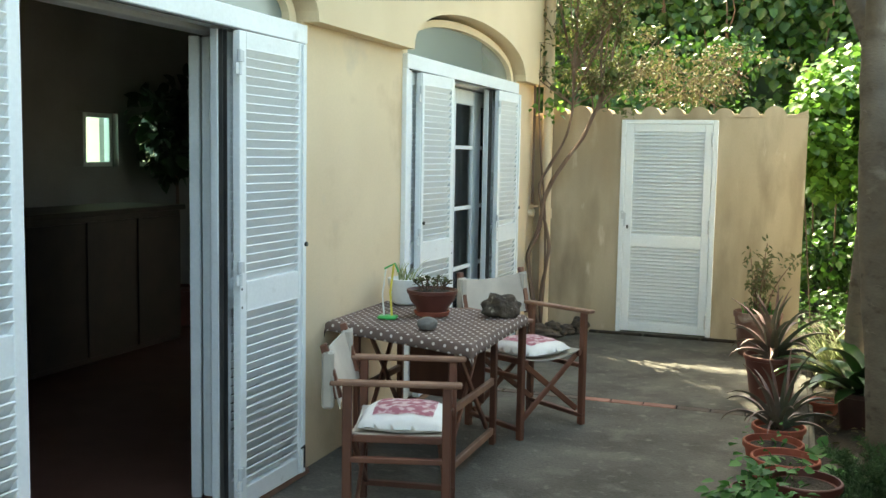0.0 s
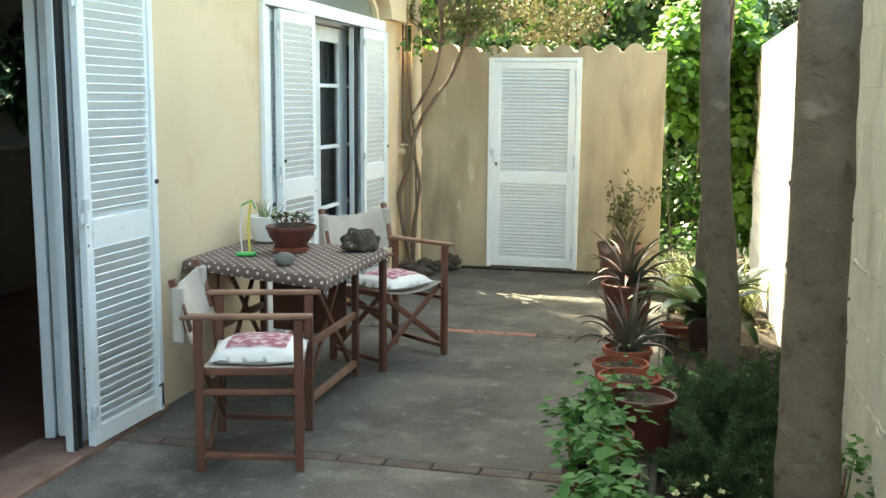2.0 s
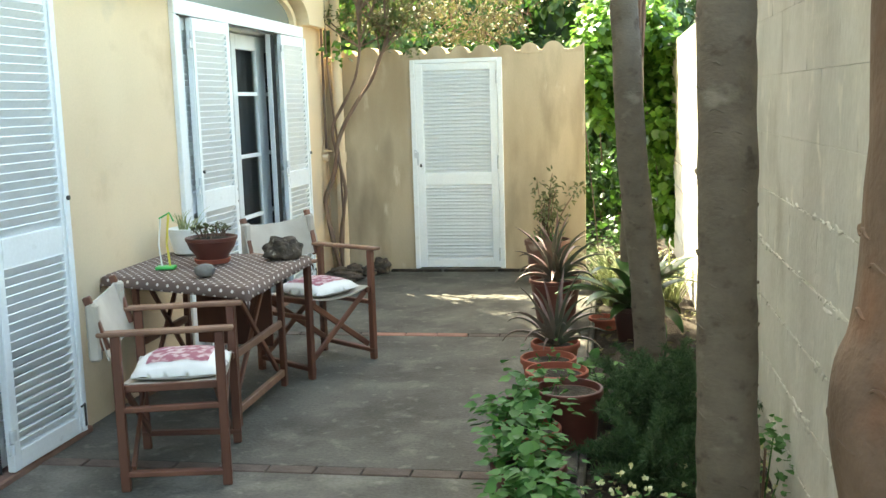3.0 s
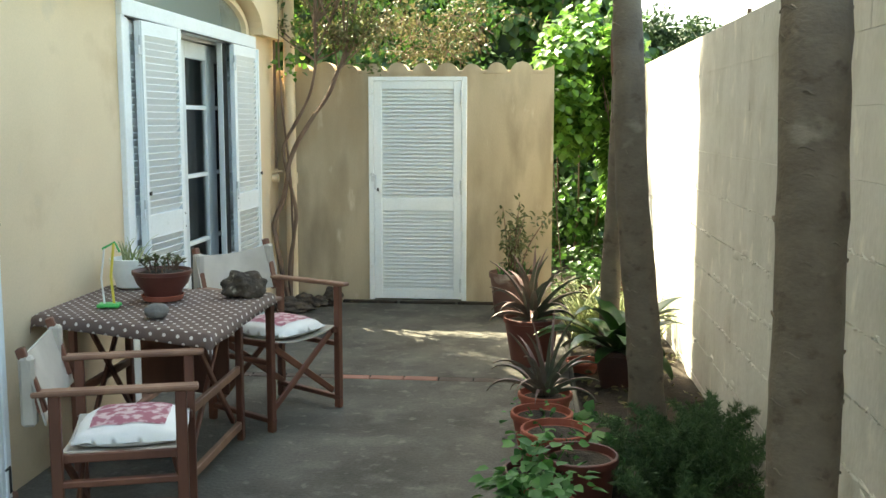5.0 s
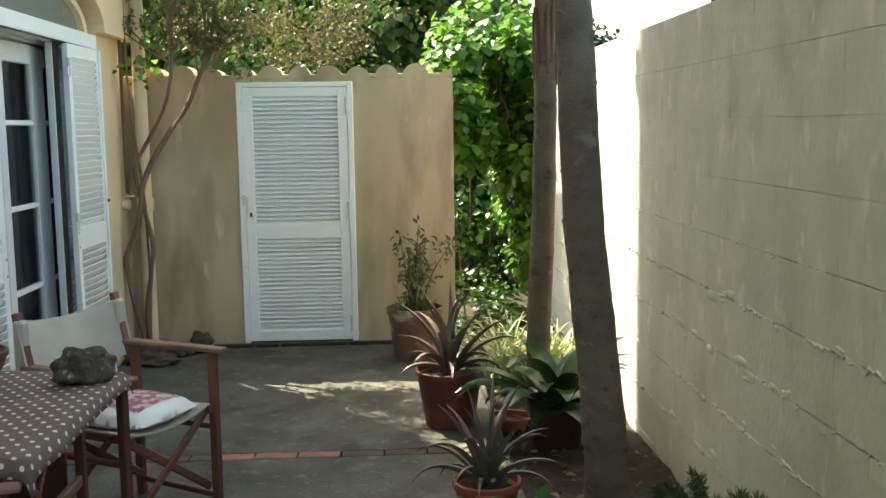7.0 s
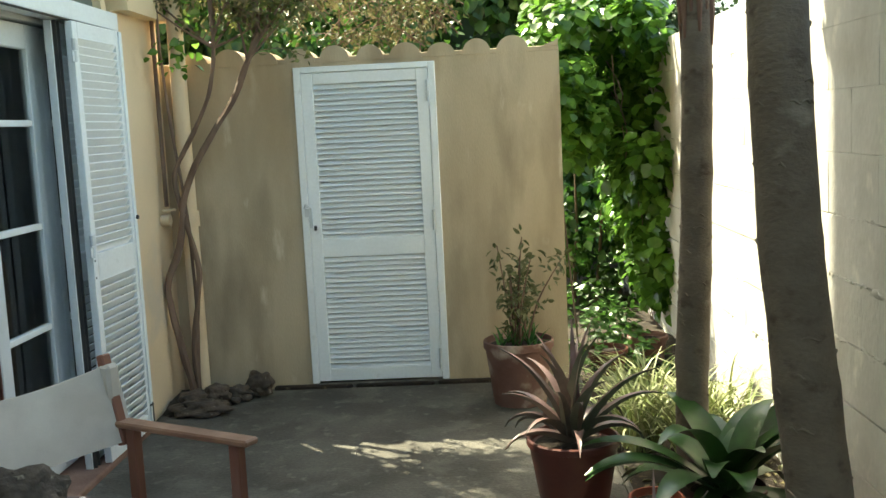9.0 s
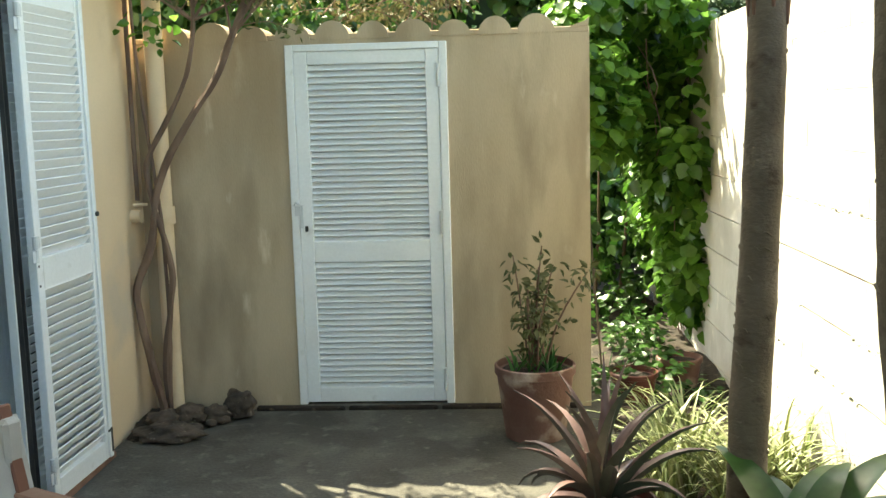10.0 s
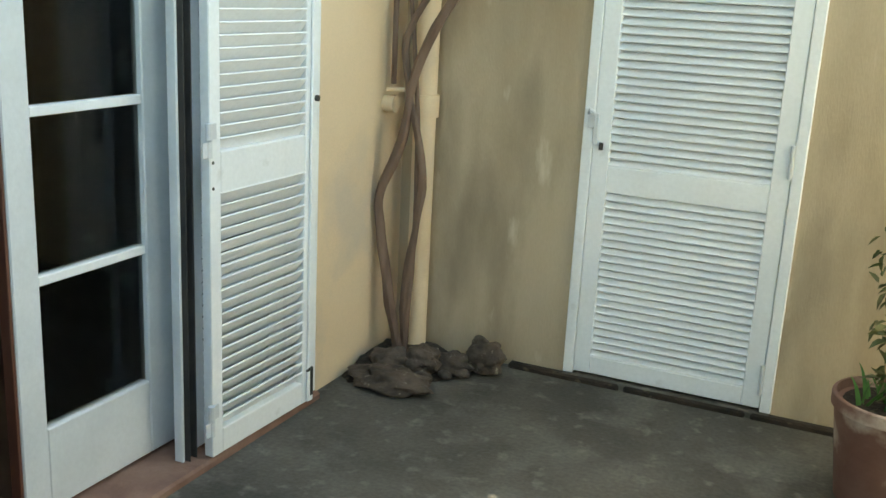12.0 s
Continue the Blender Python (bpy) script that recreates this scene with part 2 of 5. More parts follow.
M_SHRUBGREEN = leaf_mat("small_shrub_leaf", (0.055, 0.095, 0.02), (0.18, 0.19, 0.06), 0.5, 0.35)
M_FERN = leaf_mat("asparagus_fern", (0.035, 0.085, 0.032), (0.085, 0.16, 0.058), 0.6, 0.3)
M_BASIL = leaf_mat("soft_green_leaf", (0.035, 0.13, 0.028), (0.09, 0.235, 0.05), 0.6, 0.3)
M_ALOE = leaf_mat("aloe_leaf", (0.10, 0.118, 0.08), (0.22, 0.112, 0.108), 0.4, 0.08)
M_CLIVIA = leaf_mat("strap_leaf", (0.045, 0.11, 0.03), (0.09, 0.185, 0.05), 0.32, 0.25)
M_SPIDER = leaf_mat("striped_grass_leaf", (0.22, 0.29, 0.10), (0.52, 0.53, 0.31), 0.45, 0.3)
M_POTSHRUB = leaf_mat("pot_shrub_leaf", (0.06, 0.085, 0.025), (0.14, 0.135, 0.055), 0.5, 0.25)
M_FLOWER = leaf_mat("pale_yellow_blossom", (0.62, 0.62, 0.30), (0.78, 0.76, 0.50), 0.7, 0.2)
M_DARKPLANT = leaf_mat("dark_houseplant_leaf", (0.012, 0.03, 0.01), (0.03, 0.06, 0.02), 0.5, 0.2)
M_HEDGE_SHADE = mat("hedge_hollow_shade", (0.012, 0.022, 0.008), (0.035, 0.055, 0.018), 2.5, 0.95, 0.9, 14, 0.0)
M_FARTREE = leaf_mat("far_tree_leaf", (0.02, 0.05, 0.015), (0.05, 0.09, 0.03), 0.6, 0.2)


# ---- building helpers ----
def thing(name, label, category, group="", at=(0, 0, 0), turn=0.0, kind=""):
    ob = new(name)
    ob.empty_display_size = 0.1
    ob.matrix_basis = pose(*at, 0, 0, turn)
    return tagged(ob, label, category, group, kind)


def part(name, bm, material, parent=None, label="", smooth=False, angle=40):
    me = bpy.data.meshes.new(name)
    bm.normal_update()
    bm.to_mesh(me)
    bm.free()
    me.materials.append(material)
    if smooth:
        me.polygons.foreach_set("use_smooth", [True] * len(me.polygons))
        me.set_sharp_from_angle(angle=radians(angle))
    ob = new(name, me)
    ob.parent = parent
    if label:
        tagged(ob, label)
    return ob


def shared(name, me, parent, m):
    ob = new(name, me)
    ob.parent = parent
    ob.matrix_basis = m
    return ob


def box(bm, lo, hi, bevel=0.0, m=None):
    lo, hi = Vector(lo), Vector(hi)
    mat4 = Matrix.Translation((lo + hi) / 2) @ Matrix.Diagonal((*(hi - lo), 1))
    vs = bmesh.ops.create_cube(bm, size=1, matrix=(m @ mat4) if m else mat4)["verts"]
    if bevel:
        es = list({e for v in vs for e in v.link_edges})
        bmesh.ops.bevel(bm, geom=es, offset=bevel, segments=1, profile=0.5, affect="EDGES")
    return bm


def abox(lo, hi, bevel=0.0, m=None):
    return box(bmesh.new(), lo, hi, bevel, m)


def tube(bm, pts, radii, seg=10, bumpy=0.0, seed=0.0):
    pts = [Vector(p) for p in pts]
    if isinstance(radii, (int, float)):
        radii = [radii] * len(pts)
    rings = []
    side = None
    for i, p in enumerate(pts):
        d = (pts[min(i + 1, len(pts) - 1)] - pts[max(i - 1, 0)]).normalized()
        if side is None:
            side = d.orthogonal().normalized()
        side = (side - d * side.dot(d)).normalized()
        up = d.cross(side)
        ring = []
        for k in range(seg):
            a = 2 * math.pi * k / seg
            w = side * math.cos(a) + up * math.sin(a)
            r = radii[i]
            if bumpy:
                r *= 1 + bumpy * noise.noise(p * 6 + w * 1.4 + Vector((seed, 0, 0)))
            ring.append(bm.verts.new(p + w * r))
        rings.append(ring)
    for a, b in zip(rings, rings[1:]):
        for k in range(seg):
            bm.faces.new((a[k], a[(k + 1) % seg], b[(k + 1) % seg], b[k]))
    bm.faces.new(rings[0][::-1])
    bm.faces.new(rings[-1])
    return bm


def smooth_path(pts, n=6):
    """Points along a soft curve through the given ones."""
    pts = [Vector(p) for p in pts]
    out = []
    for i in range(len(pts) - 1):
        a, b, c, d = pts[max(i - 1, 0)], pts[i], pts[i + 1], pts[min(i + 2, len(pts) - 1)]
        for k in range(n):
            t = k / n
            out.append(0.5 * ((2 * b) + (c - a) * t + (2 * a - 5 * b + 4 * c - d) * t * t + (3 * b - a - 3 * c + d) * t ** 3))
    out.append(pts[-1])
    return out


def lathe(bm, profile, seg=28, m=None):
    rings = []
    for r, z in profile:
        ring = []
        for k in range(seg):
            a = 2 * math.pi * k / seg
            v = Vector((r * math.cos(a), r * math.sin(a), z))
            ring.append(bm.verts.new(m @ v if m else v))
        rings.append(ring)
    for a, b in zip(rings, rings[1:]):
        for k in range(seg):
            bm.faces.new((a[k], a[(k + 1) % seg], b[(k + 1) % seg], b[k]))
    bm.faces.new(rings[0][::-1])
    bm.faces.new(rings[-1])
    return bm


def prism(bm, outline, axis, lo, hi):
    """A flat outline, given in the two other axes, made solid from lo to hi along the axis."""
    def at(u, v, w):
        return {"x": (w, u, v), "y": (u, w, v), "z": (u, v, w)}[axis]
    a = [bm.verts.new(at(u, v, lo)) for u, v in outline]
    b = [bm.verts.new(at(u, v, hi)) for u, v in outline]
    n = len(outline)
    bm.faces.new(a)
    bm.faces.new(b[::-1])
    for k in range(n):
        bm.faces.new((a[k], b[k], b[(k + 1) % n], a[(k + 1) % n]))
    bmesh.ops.recalc_face_normals(bm, faces=bm.faces)
    return bm


def rock(bm, at, size, seed, rough=0.35, freq=1.6, sub=3):
    vs = bmesh.ops.create_icosphere(bm, subdivisions=sub, radius=1)["verts"]
    for v in vs:
        d = v.co.normalized()
        s = Vector((seed * 3.7, seed * 1.3, 0))
        r = 1 + rough * noise.noise(d * freq + s) + rough * 0.4 * noise.noise(d * freq * 3 + s)
        v.co = Vector((d.x * size[0] * r + at[0], d.y * size[1] * r + at[1], max(d.z * r, -0.75) * size[2] + at[2]))
    return bm


LEAF_U = np.array([0.0, 0.28, 0.62, 1.0, 0.62, 0.28])
LEAF_V = np.array([0.0, 0.46, 0.40, 0.0, -0.40, -0.46])


def leaf_cloud(name, P, D, Nn, Ln, material, parent=None, label="", wide=0.8, fold=0.25, droop=0.15):
    """One mesh of many single leaves: roots P, pointing along D, facing Nn, of lengths Ln."""
    P, D, Nn, Ln = (np.asarray(a, dtype=float) for a in (P, D, Nn, Ln))
    D = D / np.linalg.norm(D, axis=1, keepdims=True)
    S = np.cross(D, Nn)
    S /= np.linalg.norm(S, axis=1, keepdims=True) + 1e-9
    U = np.cross(S, D)
    k = len(P)
    V = (P[:, None, :] + Ln[:, None, None] * (D[:, None, :] * LEAF_U[None, :, None] + S[:, None, :] * (LEAF_V * wide)[None, :, None]
         + U[:, None, :] * (np.abs(LEAF_V) * fold - droop * LEAF_U ** 2)[None, :, None]))
    me = bpy.data.meshes.new(name)
    me.vertices.add(6 * k)
    me.vertices.foreach_set("co", V.reshape(-1))
    quad = np.array([0, 1, 2, 3, 0, 3, 4, 5])
    idx = (quad[None, :] + 6 * np.arange(k)[:, None]).reshape(-1)
    me.loops.add(len(idx))
    me.loops.foreach_set("vertex_index", idx.astype(np.int32))
    me.polygons.add(2 * k)
    me.polygons.foreach_set("loop_start", (np.arange(2 * k) * 4).astype(np.int32))
    me.update(calc_edges=True)
    me.materials.append(material)
    ob = new(name, me)
    ob.parent = parent
    if label:
        tagged(ob, label)
    return ob


RNG = np.random.default_rng(7)


def rnd(k, spread=1.0):
    return RNG.normal(0, spread, (k, 3))


def clump_leaves(centres, per, radius, size, out_from=None, up=0.3):
    """Leaf roots, directions, faces and lengths in soft clumps about the centres."""
    C = np.repeat(np.asarray(centres, dtype=float), per, axis=0)
    O = rnd(len(C), 1.0)
    O /= np.linalg.norm(O, axis=1, keepdims=True)
    O *= (RNG.random((len(C), 1)) ** 0.4) * radius
    P = C + O
    D = O / (radius + 1e-9) + rnd(len(C), 0.5) + np.array([0, 0, -0.3])
    Nn = O / (radius + 1e-9) * 0.8 + rnd(len(C), 0.4) + np.array([0, 0, up])
    return P, D, Nn, size * RNG.uniform(0.6, 1.25, len(C))


def blade(bm, base, az, length, width, lift, curl, thick=0.004, keel=0.25, n=7, twist=0.0, tip=0.04, taper=1.7):
    """A strap leaf that rises at `lift` degrees and bends over by `curl` degrees."""
    p = Vector(base)
    rows = []
    for i in range(n + 1):
        t = i / n
        a = radians(lift - curl * t * t)
        d = Vector((math.cos(az) * math.cos(a), math.sin(az) * math.cos(a), math.sin(a)))
        s = Vector((-math.sin(az + twist * t), math.cos(az + twist * t), 0))
        u = s.cross(d) * -1
        w = width * max(tip, (1 - t ** abs(taper))) * (0.55 + 0.9 * min(t * 2.5, 0.5))
        if taper < 0:  # a broad oval leaf on a narrow foot
            w = width * max(tip, math.sin(math.pi * (0.10 + 0.88 * t)) ** 0.8)
        th = thick * (1 - 0.85 * t)
        rows.append([bm.verts.new(p + s * w / 2 + u * keel * w * 0.5), bm.verts.new(p + u * th * 0.2), bm.verts.new(p - s * w / 2 + u * keel * w * 0.5), bm.verts.new(p - u * th)])
        p = p + d * (length / n)
    for a, b in zip(rows, rows[1:]):
        for k in range(4):
            bm.faces.new((a[k], a[(k + 1) % 4], b[(k + 1) % 4], b[k]))
    bm.faces.new(rows[0][::-1])
    bm.faces.new(rows[-1])
    return bm

# ---- ground, patio and bed ----
WX = -2.66      # face of the house wall
BAND = -2.575   # face of the proud upper wall
RX = 0.56       # face of the block wall
BY = 10.0       # face of the garden wall
bm = bmesh.new()
bmesh.ops.create_grid(bm, x_segments=40, y_segments=40, size=120, matrix=Matrix.Translation((0, 0, -0.16)))
tagged(part("ground", bm, M_SOIL), "dark bare soil of the garden around the house", "ground", kind="structure")

bm = bmesh.new()
cols, rows_ = 9, 120
grid = [[bm.verts.new((-0.235 + 0.80 * i / (cols - 1), -3 + 17 * j / (rows_ - 1),
         -0.075 + 0.05 * noise.noise(Vector((i * 0.45, j * 0.35, 2))) + 0.03 * noise.noise(Vector((i * 1.7, j * 1.3, 5))))) for i in range(cols)] for j in range(rows_)]
for j in range(rows_ - 1):
    for i in range(cols - 1):
        bm.faces.new((grid[j][i], grid[j][i + 1], grid[j + 1][i + 1], grid[j + 1][i]))
tagged(part("garden_bed", bm, M_SOIL, smooth=True), "narrow planting bed of dark crumbly soil along the wall", "bed", kind="structure")

patio = thing("floor", "worn grey concrete patio floor with brick strips", "floor", kind="structure")
EDGE = -0.235
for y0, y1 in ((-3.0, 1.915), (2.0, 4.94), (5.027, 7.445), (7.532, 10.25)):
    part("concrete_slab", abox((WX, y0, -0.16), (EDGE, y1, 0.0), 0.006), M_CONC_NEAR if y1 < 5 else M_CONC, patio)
part("slab_edge", abox((EDGE, -3.0, -0.16), (EDGE + 0.035, 9.6, -0.012), 0.008), M_CONC, patio, "narrow raised concrete edge")

# ---- house ----
house = thing("wall_house", "cream rendered house wall with arched windows", "wall", kind="structure")
HOLES = ((2.85, 5.41), (6.72, 9.28))
SPRING, RISE = 2.225, 0.33
for y0, y1 in ((-3.2, 2.85), (5.41, 6.72), (9.28, 10.0)):
    part("wall_panel", abox((WX - 0.27, y0, -0.16), (WX, y1, SPRING)), M_HOUSE, house)


def arch(y0, y1, z0, rise, n=28):
    """Points of a flat arch from y1 back to y0."""
    out = []
    for k in range(n + 1):
        a = math.pi * k / n
        out.append(((y0 + y1) / 2 + (y1 - y0) / 2 * math.cos(a), z0 + rise * math.sin(a) ** 0.85))
    return out


outline = [(-3.2, SPRING), (-3.2, 9.0), (10.0, 9.0), (10.0, SPRING)]
for y0, y1 in HOLES[::-1]:
    outline += arch(y0 - 0.02, y1 + 0.02, SPRING, RISE)
bm = prism(bmesh.new(), outline, "x", WX - 0.27, BAND)
part("upper_wall", bm, M_BAND, house, "proud upper wall with arched edges")
part("roof_slab", abox((-8.2, -3.2, 9.0), (BAND + 0.25, 10.0, 9.15), 0.01), M_BAND, house)
# added out of view: blocks the sun to set the block wall's lit edge
part("wing_wall", abox((BAND - 0.3, 10.0, 5.6), (BAND, 11.74, 9.0), 0.01), M_BAND, house, "unseen wall added to shade part of the block wall")
part("gable_wall", abox((-8.2, 9.8, -0.16), (WX - 0.27, 10.0, 9.0)), M_HOUSE, house)
part("rear_wall", abox((-8.4, -3.2, -0.16), (-8.2, 10.0, 9.0)), M_HOUSE, house)
part("end_wall", abox((-8.2, -3.4, -0.16), (WX, -3.2, 9.0)), M_HOUSE, house)

# the dim room behind the windows
room = thing("wall_room", "dim plastered wall of the room inside", "wall", kind="structure")
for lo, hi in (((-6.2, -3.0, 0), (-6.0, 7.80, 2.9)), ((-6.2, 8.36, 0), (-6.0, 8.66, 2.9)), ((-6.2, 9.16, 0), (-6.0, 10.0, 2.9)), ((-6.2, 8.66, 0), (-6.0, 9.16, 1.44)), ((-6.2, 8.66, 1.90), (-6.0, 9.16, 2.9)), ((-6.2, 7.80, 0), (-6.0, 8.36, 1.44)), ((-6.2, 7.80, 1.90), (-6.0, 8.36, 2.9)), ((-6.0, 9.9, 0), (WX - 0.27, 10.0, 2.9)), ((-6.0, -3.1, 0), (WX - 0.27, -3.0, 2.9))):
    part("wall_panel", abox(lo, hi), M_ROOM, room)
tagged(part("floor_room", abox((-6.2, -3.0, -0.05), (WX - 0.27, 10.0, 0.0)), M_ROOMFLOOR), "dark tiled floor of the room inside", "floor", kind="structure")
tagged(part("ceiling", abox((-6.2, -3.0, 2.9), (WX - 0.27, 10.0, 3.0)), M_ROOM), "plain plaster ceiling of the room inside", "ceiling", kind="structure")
glow = bpy.data.materials.new("bright_daylight")
glow.use_nodes = True
gp = glow.node_tree.nodes["Principled BSDF"]
gp.inputs["Base Color"].default_value = (0.7, 0.85, 0.8, 1)
gp.inputs["Emission Color"].default_value = (0.52, 0.92, 0.95, 1)
gp.inputs["Emission Strength"].default_value = 1.3
tagged(part("backdrop", abox((-8.0, 6.0, 0.2), (-7.95, 9.8, 2.9)), glow), "bright daylight outside the far window", "backdrop", kind="structure")
win3 = thing("window_3", "small white window in the far wall of the room", "window", kind="structure")
for lo, hi in (((-6.12, 7.98, 1.44), (-6.06, 8.02, 1.90)), ((-6.12, 8.32, 1.44), (-6.06, 8.36, 1.90)), ((-6.12, 8.02, 1.44), (-6.06, 8.32, 1.48)), ((-6.12, 8.02, 1.86), (-6.06, 8.32, 1.90))):
    part("window_frame", abox(lo, hi, 0.004), M_WHITE, win3)
part("reveal", abox((-6.10, 7.80, 1.44), (-6.06, 7.98, 1.90), 0.004), M_ROOM, win3)
win4 = thing("window_4", "small window behind the houseplant in the room", "window", kind="structure")
for lo, hi in (((-6.12, 8.66, 1.44), (-6.06, 8.70, 1.90)), ((-6.12, 9.12, 1.44), (-6.06, 9.16, 1.90)), ((-6.12, 8.70, 1.44), (-6.06, 9.12, 1.48)), ((-6.12, 8.70, 1.86), (-6.06, 9.12, 1.90))):
    part("window_frame", abox(lo, hi, 0.004), M_WHITE, win4)


# ---- louvred shutters ----
def slat_mesh(width, name="slat", deep=0.044, thick=0.007, tilt=42):
    if tilt < 0:
        deep = 0.057
    b = abox((-width / 2, -deep / 2, -thick / 2), (width / 2, deep / 2, thick / 2), 0.0015)
    bmesh.ops.rotate(b, verts=b.verts, cent=(0, 0, 0), matrix=Matrix.Rotation(radians(tilt), 3, "X"))
    me = bpy.data.meshes.new(name)
    b.to_mesh(me)
    b.free()
    me.materials.append(M_WHITE)
    return me


SLATS = {}


def louvre_leaf(parent, width, z0, z1, mid, m, thick=0.036, stile=0.052, top=0.075, bottom=0.085, pitch=0.0385, tilt=42):
    """One louvred leaf along local x from 0 to width, its front on -y, as parts under the parent; mid: the lock rail's (z0, z1)."""
    def p(name, lo, hi, bev=0.003):
        o = part(name, abox(lo, hi, bev), M_WHITE, parent)
        o.matrix_basis = m
        return o
    p("stile", (0, 0, z0), (stile, thick, z1))
    p("stile", (width - stile, 0, z0), (width, thick, z1))
    p("rail", (stile, 0.001, z1 - top), (width - stile, thick - 0.001, z1))
    p("rail", (stile, 0.001, z0), (width - stile, thick - 0.001, z0 + bottom))
    p("rail", (stile, 0.001, mid[0]), (width - stile, thick - 0.001, mid[1]))
    sw = round(width - 2 * stile, 3)
    if (sw, tilt) not in SLATS:
        SLATS[sw, tilt] = slat_mesh(sw + 0.006, tilt=tilt)
    for a, b in ((z0 + bottom, mid[0]), (mid[1], z1 - top)):
        n = int(round((b - a) / pitch))
        for k in range(n):
            shared("slat", SLATS[sw, tilt], parent, m @ Matrix.Translation((width / 2, thick / 2, a + (b - a) * (k + 0.5) / n)))


def hinge(parent, m):
    b = bmesh.new()
    tube(b, [(-0.012, 0, -0.052), (-0.012, 0, -0.002)], 0.011, 10)
    tube(b, [(-0.012, 0, 0.002), (-0.012, 0, 0.052)], 0.011, 10)
    box(b, (-0.010, -0.003, 0.003), (0.022, 0.003, 0.050), 0.001)
    box(b, (-0.042, -0.003, -0.050), (-0.014, 0.003, -0.003), 0.001)
    o = part("hinge", b, M_STEEL, parent, "zinc hinge")
    o.matrix_basis = m
    return o


Z0, Z1 = 0.035, 2.105
MID = (0.905, 1.035)


def along(y, x, turn=90.0):
    """Local x runs along the house wall (+y), local -y looks out to the patio."""
    return pose(x, y, 0, 0, 0, turn)


def shutter_leaf(label, m, width, hinge_at, knob_at=None, stile=0.052):
    th = thing("shutter", label, "shutter", "louvred shutters of the arched windows")
    th.matrix_basis = m
    louvre_leaf(th, width, Z0, Z1, MID, Matrix.Identity(4), tilt=-52, stile=stile)
    for z in (0.17, 1.075, 1.97) if hinge_at is not None else ():
        hinge(th, pose(hinge_at, -0.006, z, 0, 0, 0 if hinge_at < width / 2 else 180))
    if knob_at is not None:
        far = knob_at > width / 2
        s0, s1 = (width - 0.030, width + 0.002) if far else (-0.002, 0.030)
        part("cover_strip", abox((s0, -0.012, Z0 + 0.004), (s1, -0.001, Z1 - 0.004), 0.003), M_WHITE, th)
        for z in (0.955, 1.035):
            part("screw", tube(bmesh.new(), [(0.014 if far else width - 0.014, 0.002, z - 0.03), (0.014 if far else width - 0.014, -0.002, z - 0.03)], 0.005, 8), M_BLACK, th)
        b = bmesh.new()
        tube(b, [(knob_at, -0.002, 1.16), (knob_at, -0.022, 1.16)], 0.011, 10)
        box(b, (knob_at - 0.012, -0.006, 1.14), (knob_at + 0.012, 0.0, 1.18), 0.002)
        part("catch", b, M_BLACK, th, "small black catch")
        b = bmesh.new()
        box(b, (knob_at - 0.011, -0.014, 0.06), (knob_at + 0.009, -0.002, 0.17), 0.003)
        tube(b, [(knob_at - 0.03, -0.012, 0.165), (knob_at, -0.012, 0.172)], 0.005, 8)
        part("bolt", b, M_BLACK, th, "dark sliding bolt")
    return th


def window_set(name, y0, y1, label):
    """Frame, arched light, glass doors and folded shutters of one opening between y0 and y1."""
    w = thing(name, label, "window", kind="structure")
    c = (y0 + y1) / 2
    fx0, fx1 = WX - 0.075, WX + 0.03
    for a, b2 in ((y0, y0 + 0.085), (y1 - 0.085, y1)):
        part("window_frame", abox((fx0, a, 0.0), (fx1, b2, 2.115), 0.004), M_WHITE, w)
    part("window_frame", abox((fx0, y0, 2.115), (fx1 + 0.004, y1, 2.205), 0.004), M_WHITE, w)
    part("sill", abox((WX - 0.27, y0, -0.02), (WX + 0.055, y1, 0.028), 0.008), M_SILL, w, "worn terracotta sill")
    # arched light above the frame
    rim = arch(y0 + 0.03, y1 - 0.03, 2.205, RISE - 0.01)
    inner = arch(y0 + 0.10, y1 - 0.10, 2.215, RISE - 0.07)
    part("arched_pane", prism(bmesh.new(), inner, "x", WX - 0.06, WX - 0.05), M_FROST, w, "dusty grey-green arched pane")
    b = bmesh.new()
    quads = []
    for (u0, v0), (u1, v1) in zip(rim, inner):
        quads.append([b.verts.new((WX - 0.08, u0, v0)), b.verts.new((WX - 0.01, u0, v0)), b.verts.new((WX - 0.01, u1, v1)), b.verts.new((WX - 0.08, u1, v1))])
    for q, r in zip(quads, quads[1:]):
        for k in range(4):
            b.faces.new((q[k], q[(k + 1) % 4], r[(k + 1) % 4], r[k]))
    bmesh.ops.recalc_face_normals(b, faces=b.faces)
    part("arch_frame", b, M_BAND, w, "cream arched surround")
    # solid black bar gives the shaded gap under the head its dark line
    part("seam", abox((WX + 0.028, y0 + 0.04, 2.1065), (WX + 0.042, y1 - 0.04, 2.1135), 0.001), M_BLACK, w, "black strip drawn as the shaded gap under the frame head")
    # door frame behind
    gx = WX - 0.13
    for a, b2 in ((y0 + 0.0, y0 + 0.05), (y1 - 0.05, y1)):
        part("jamb", abox((gx - 0.07, a, 0.028), (gx + 0.02, b2, 2.20), 0.004), M_GREYPAINT, w)
    part("head", abox((gx - 0.07, y0 + 0.05, 2.10), (gx + 0.02, y1 - 0.05, 2.20), 0.004), M_GREYPAINT, w)
    return w


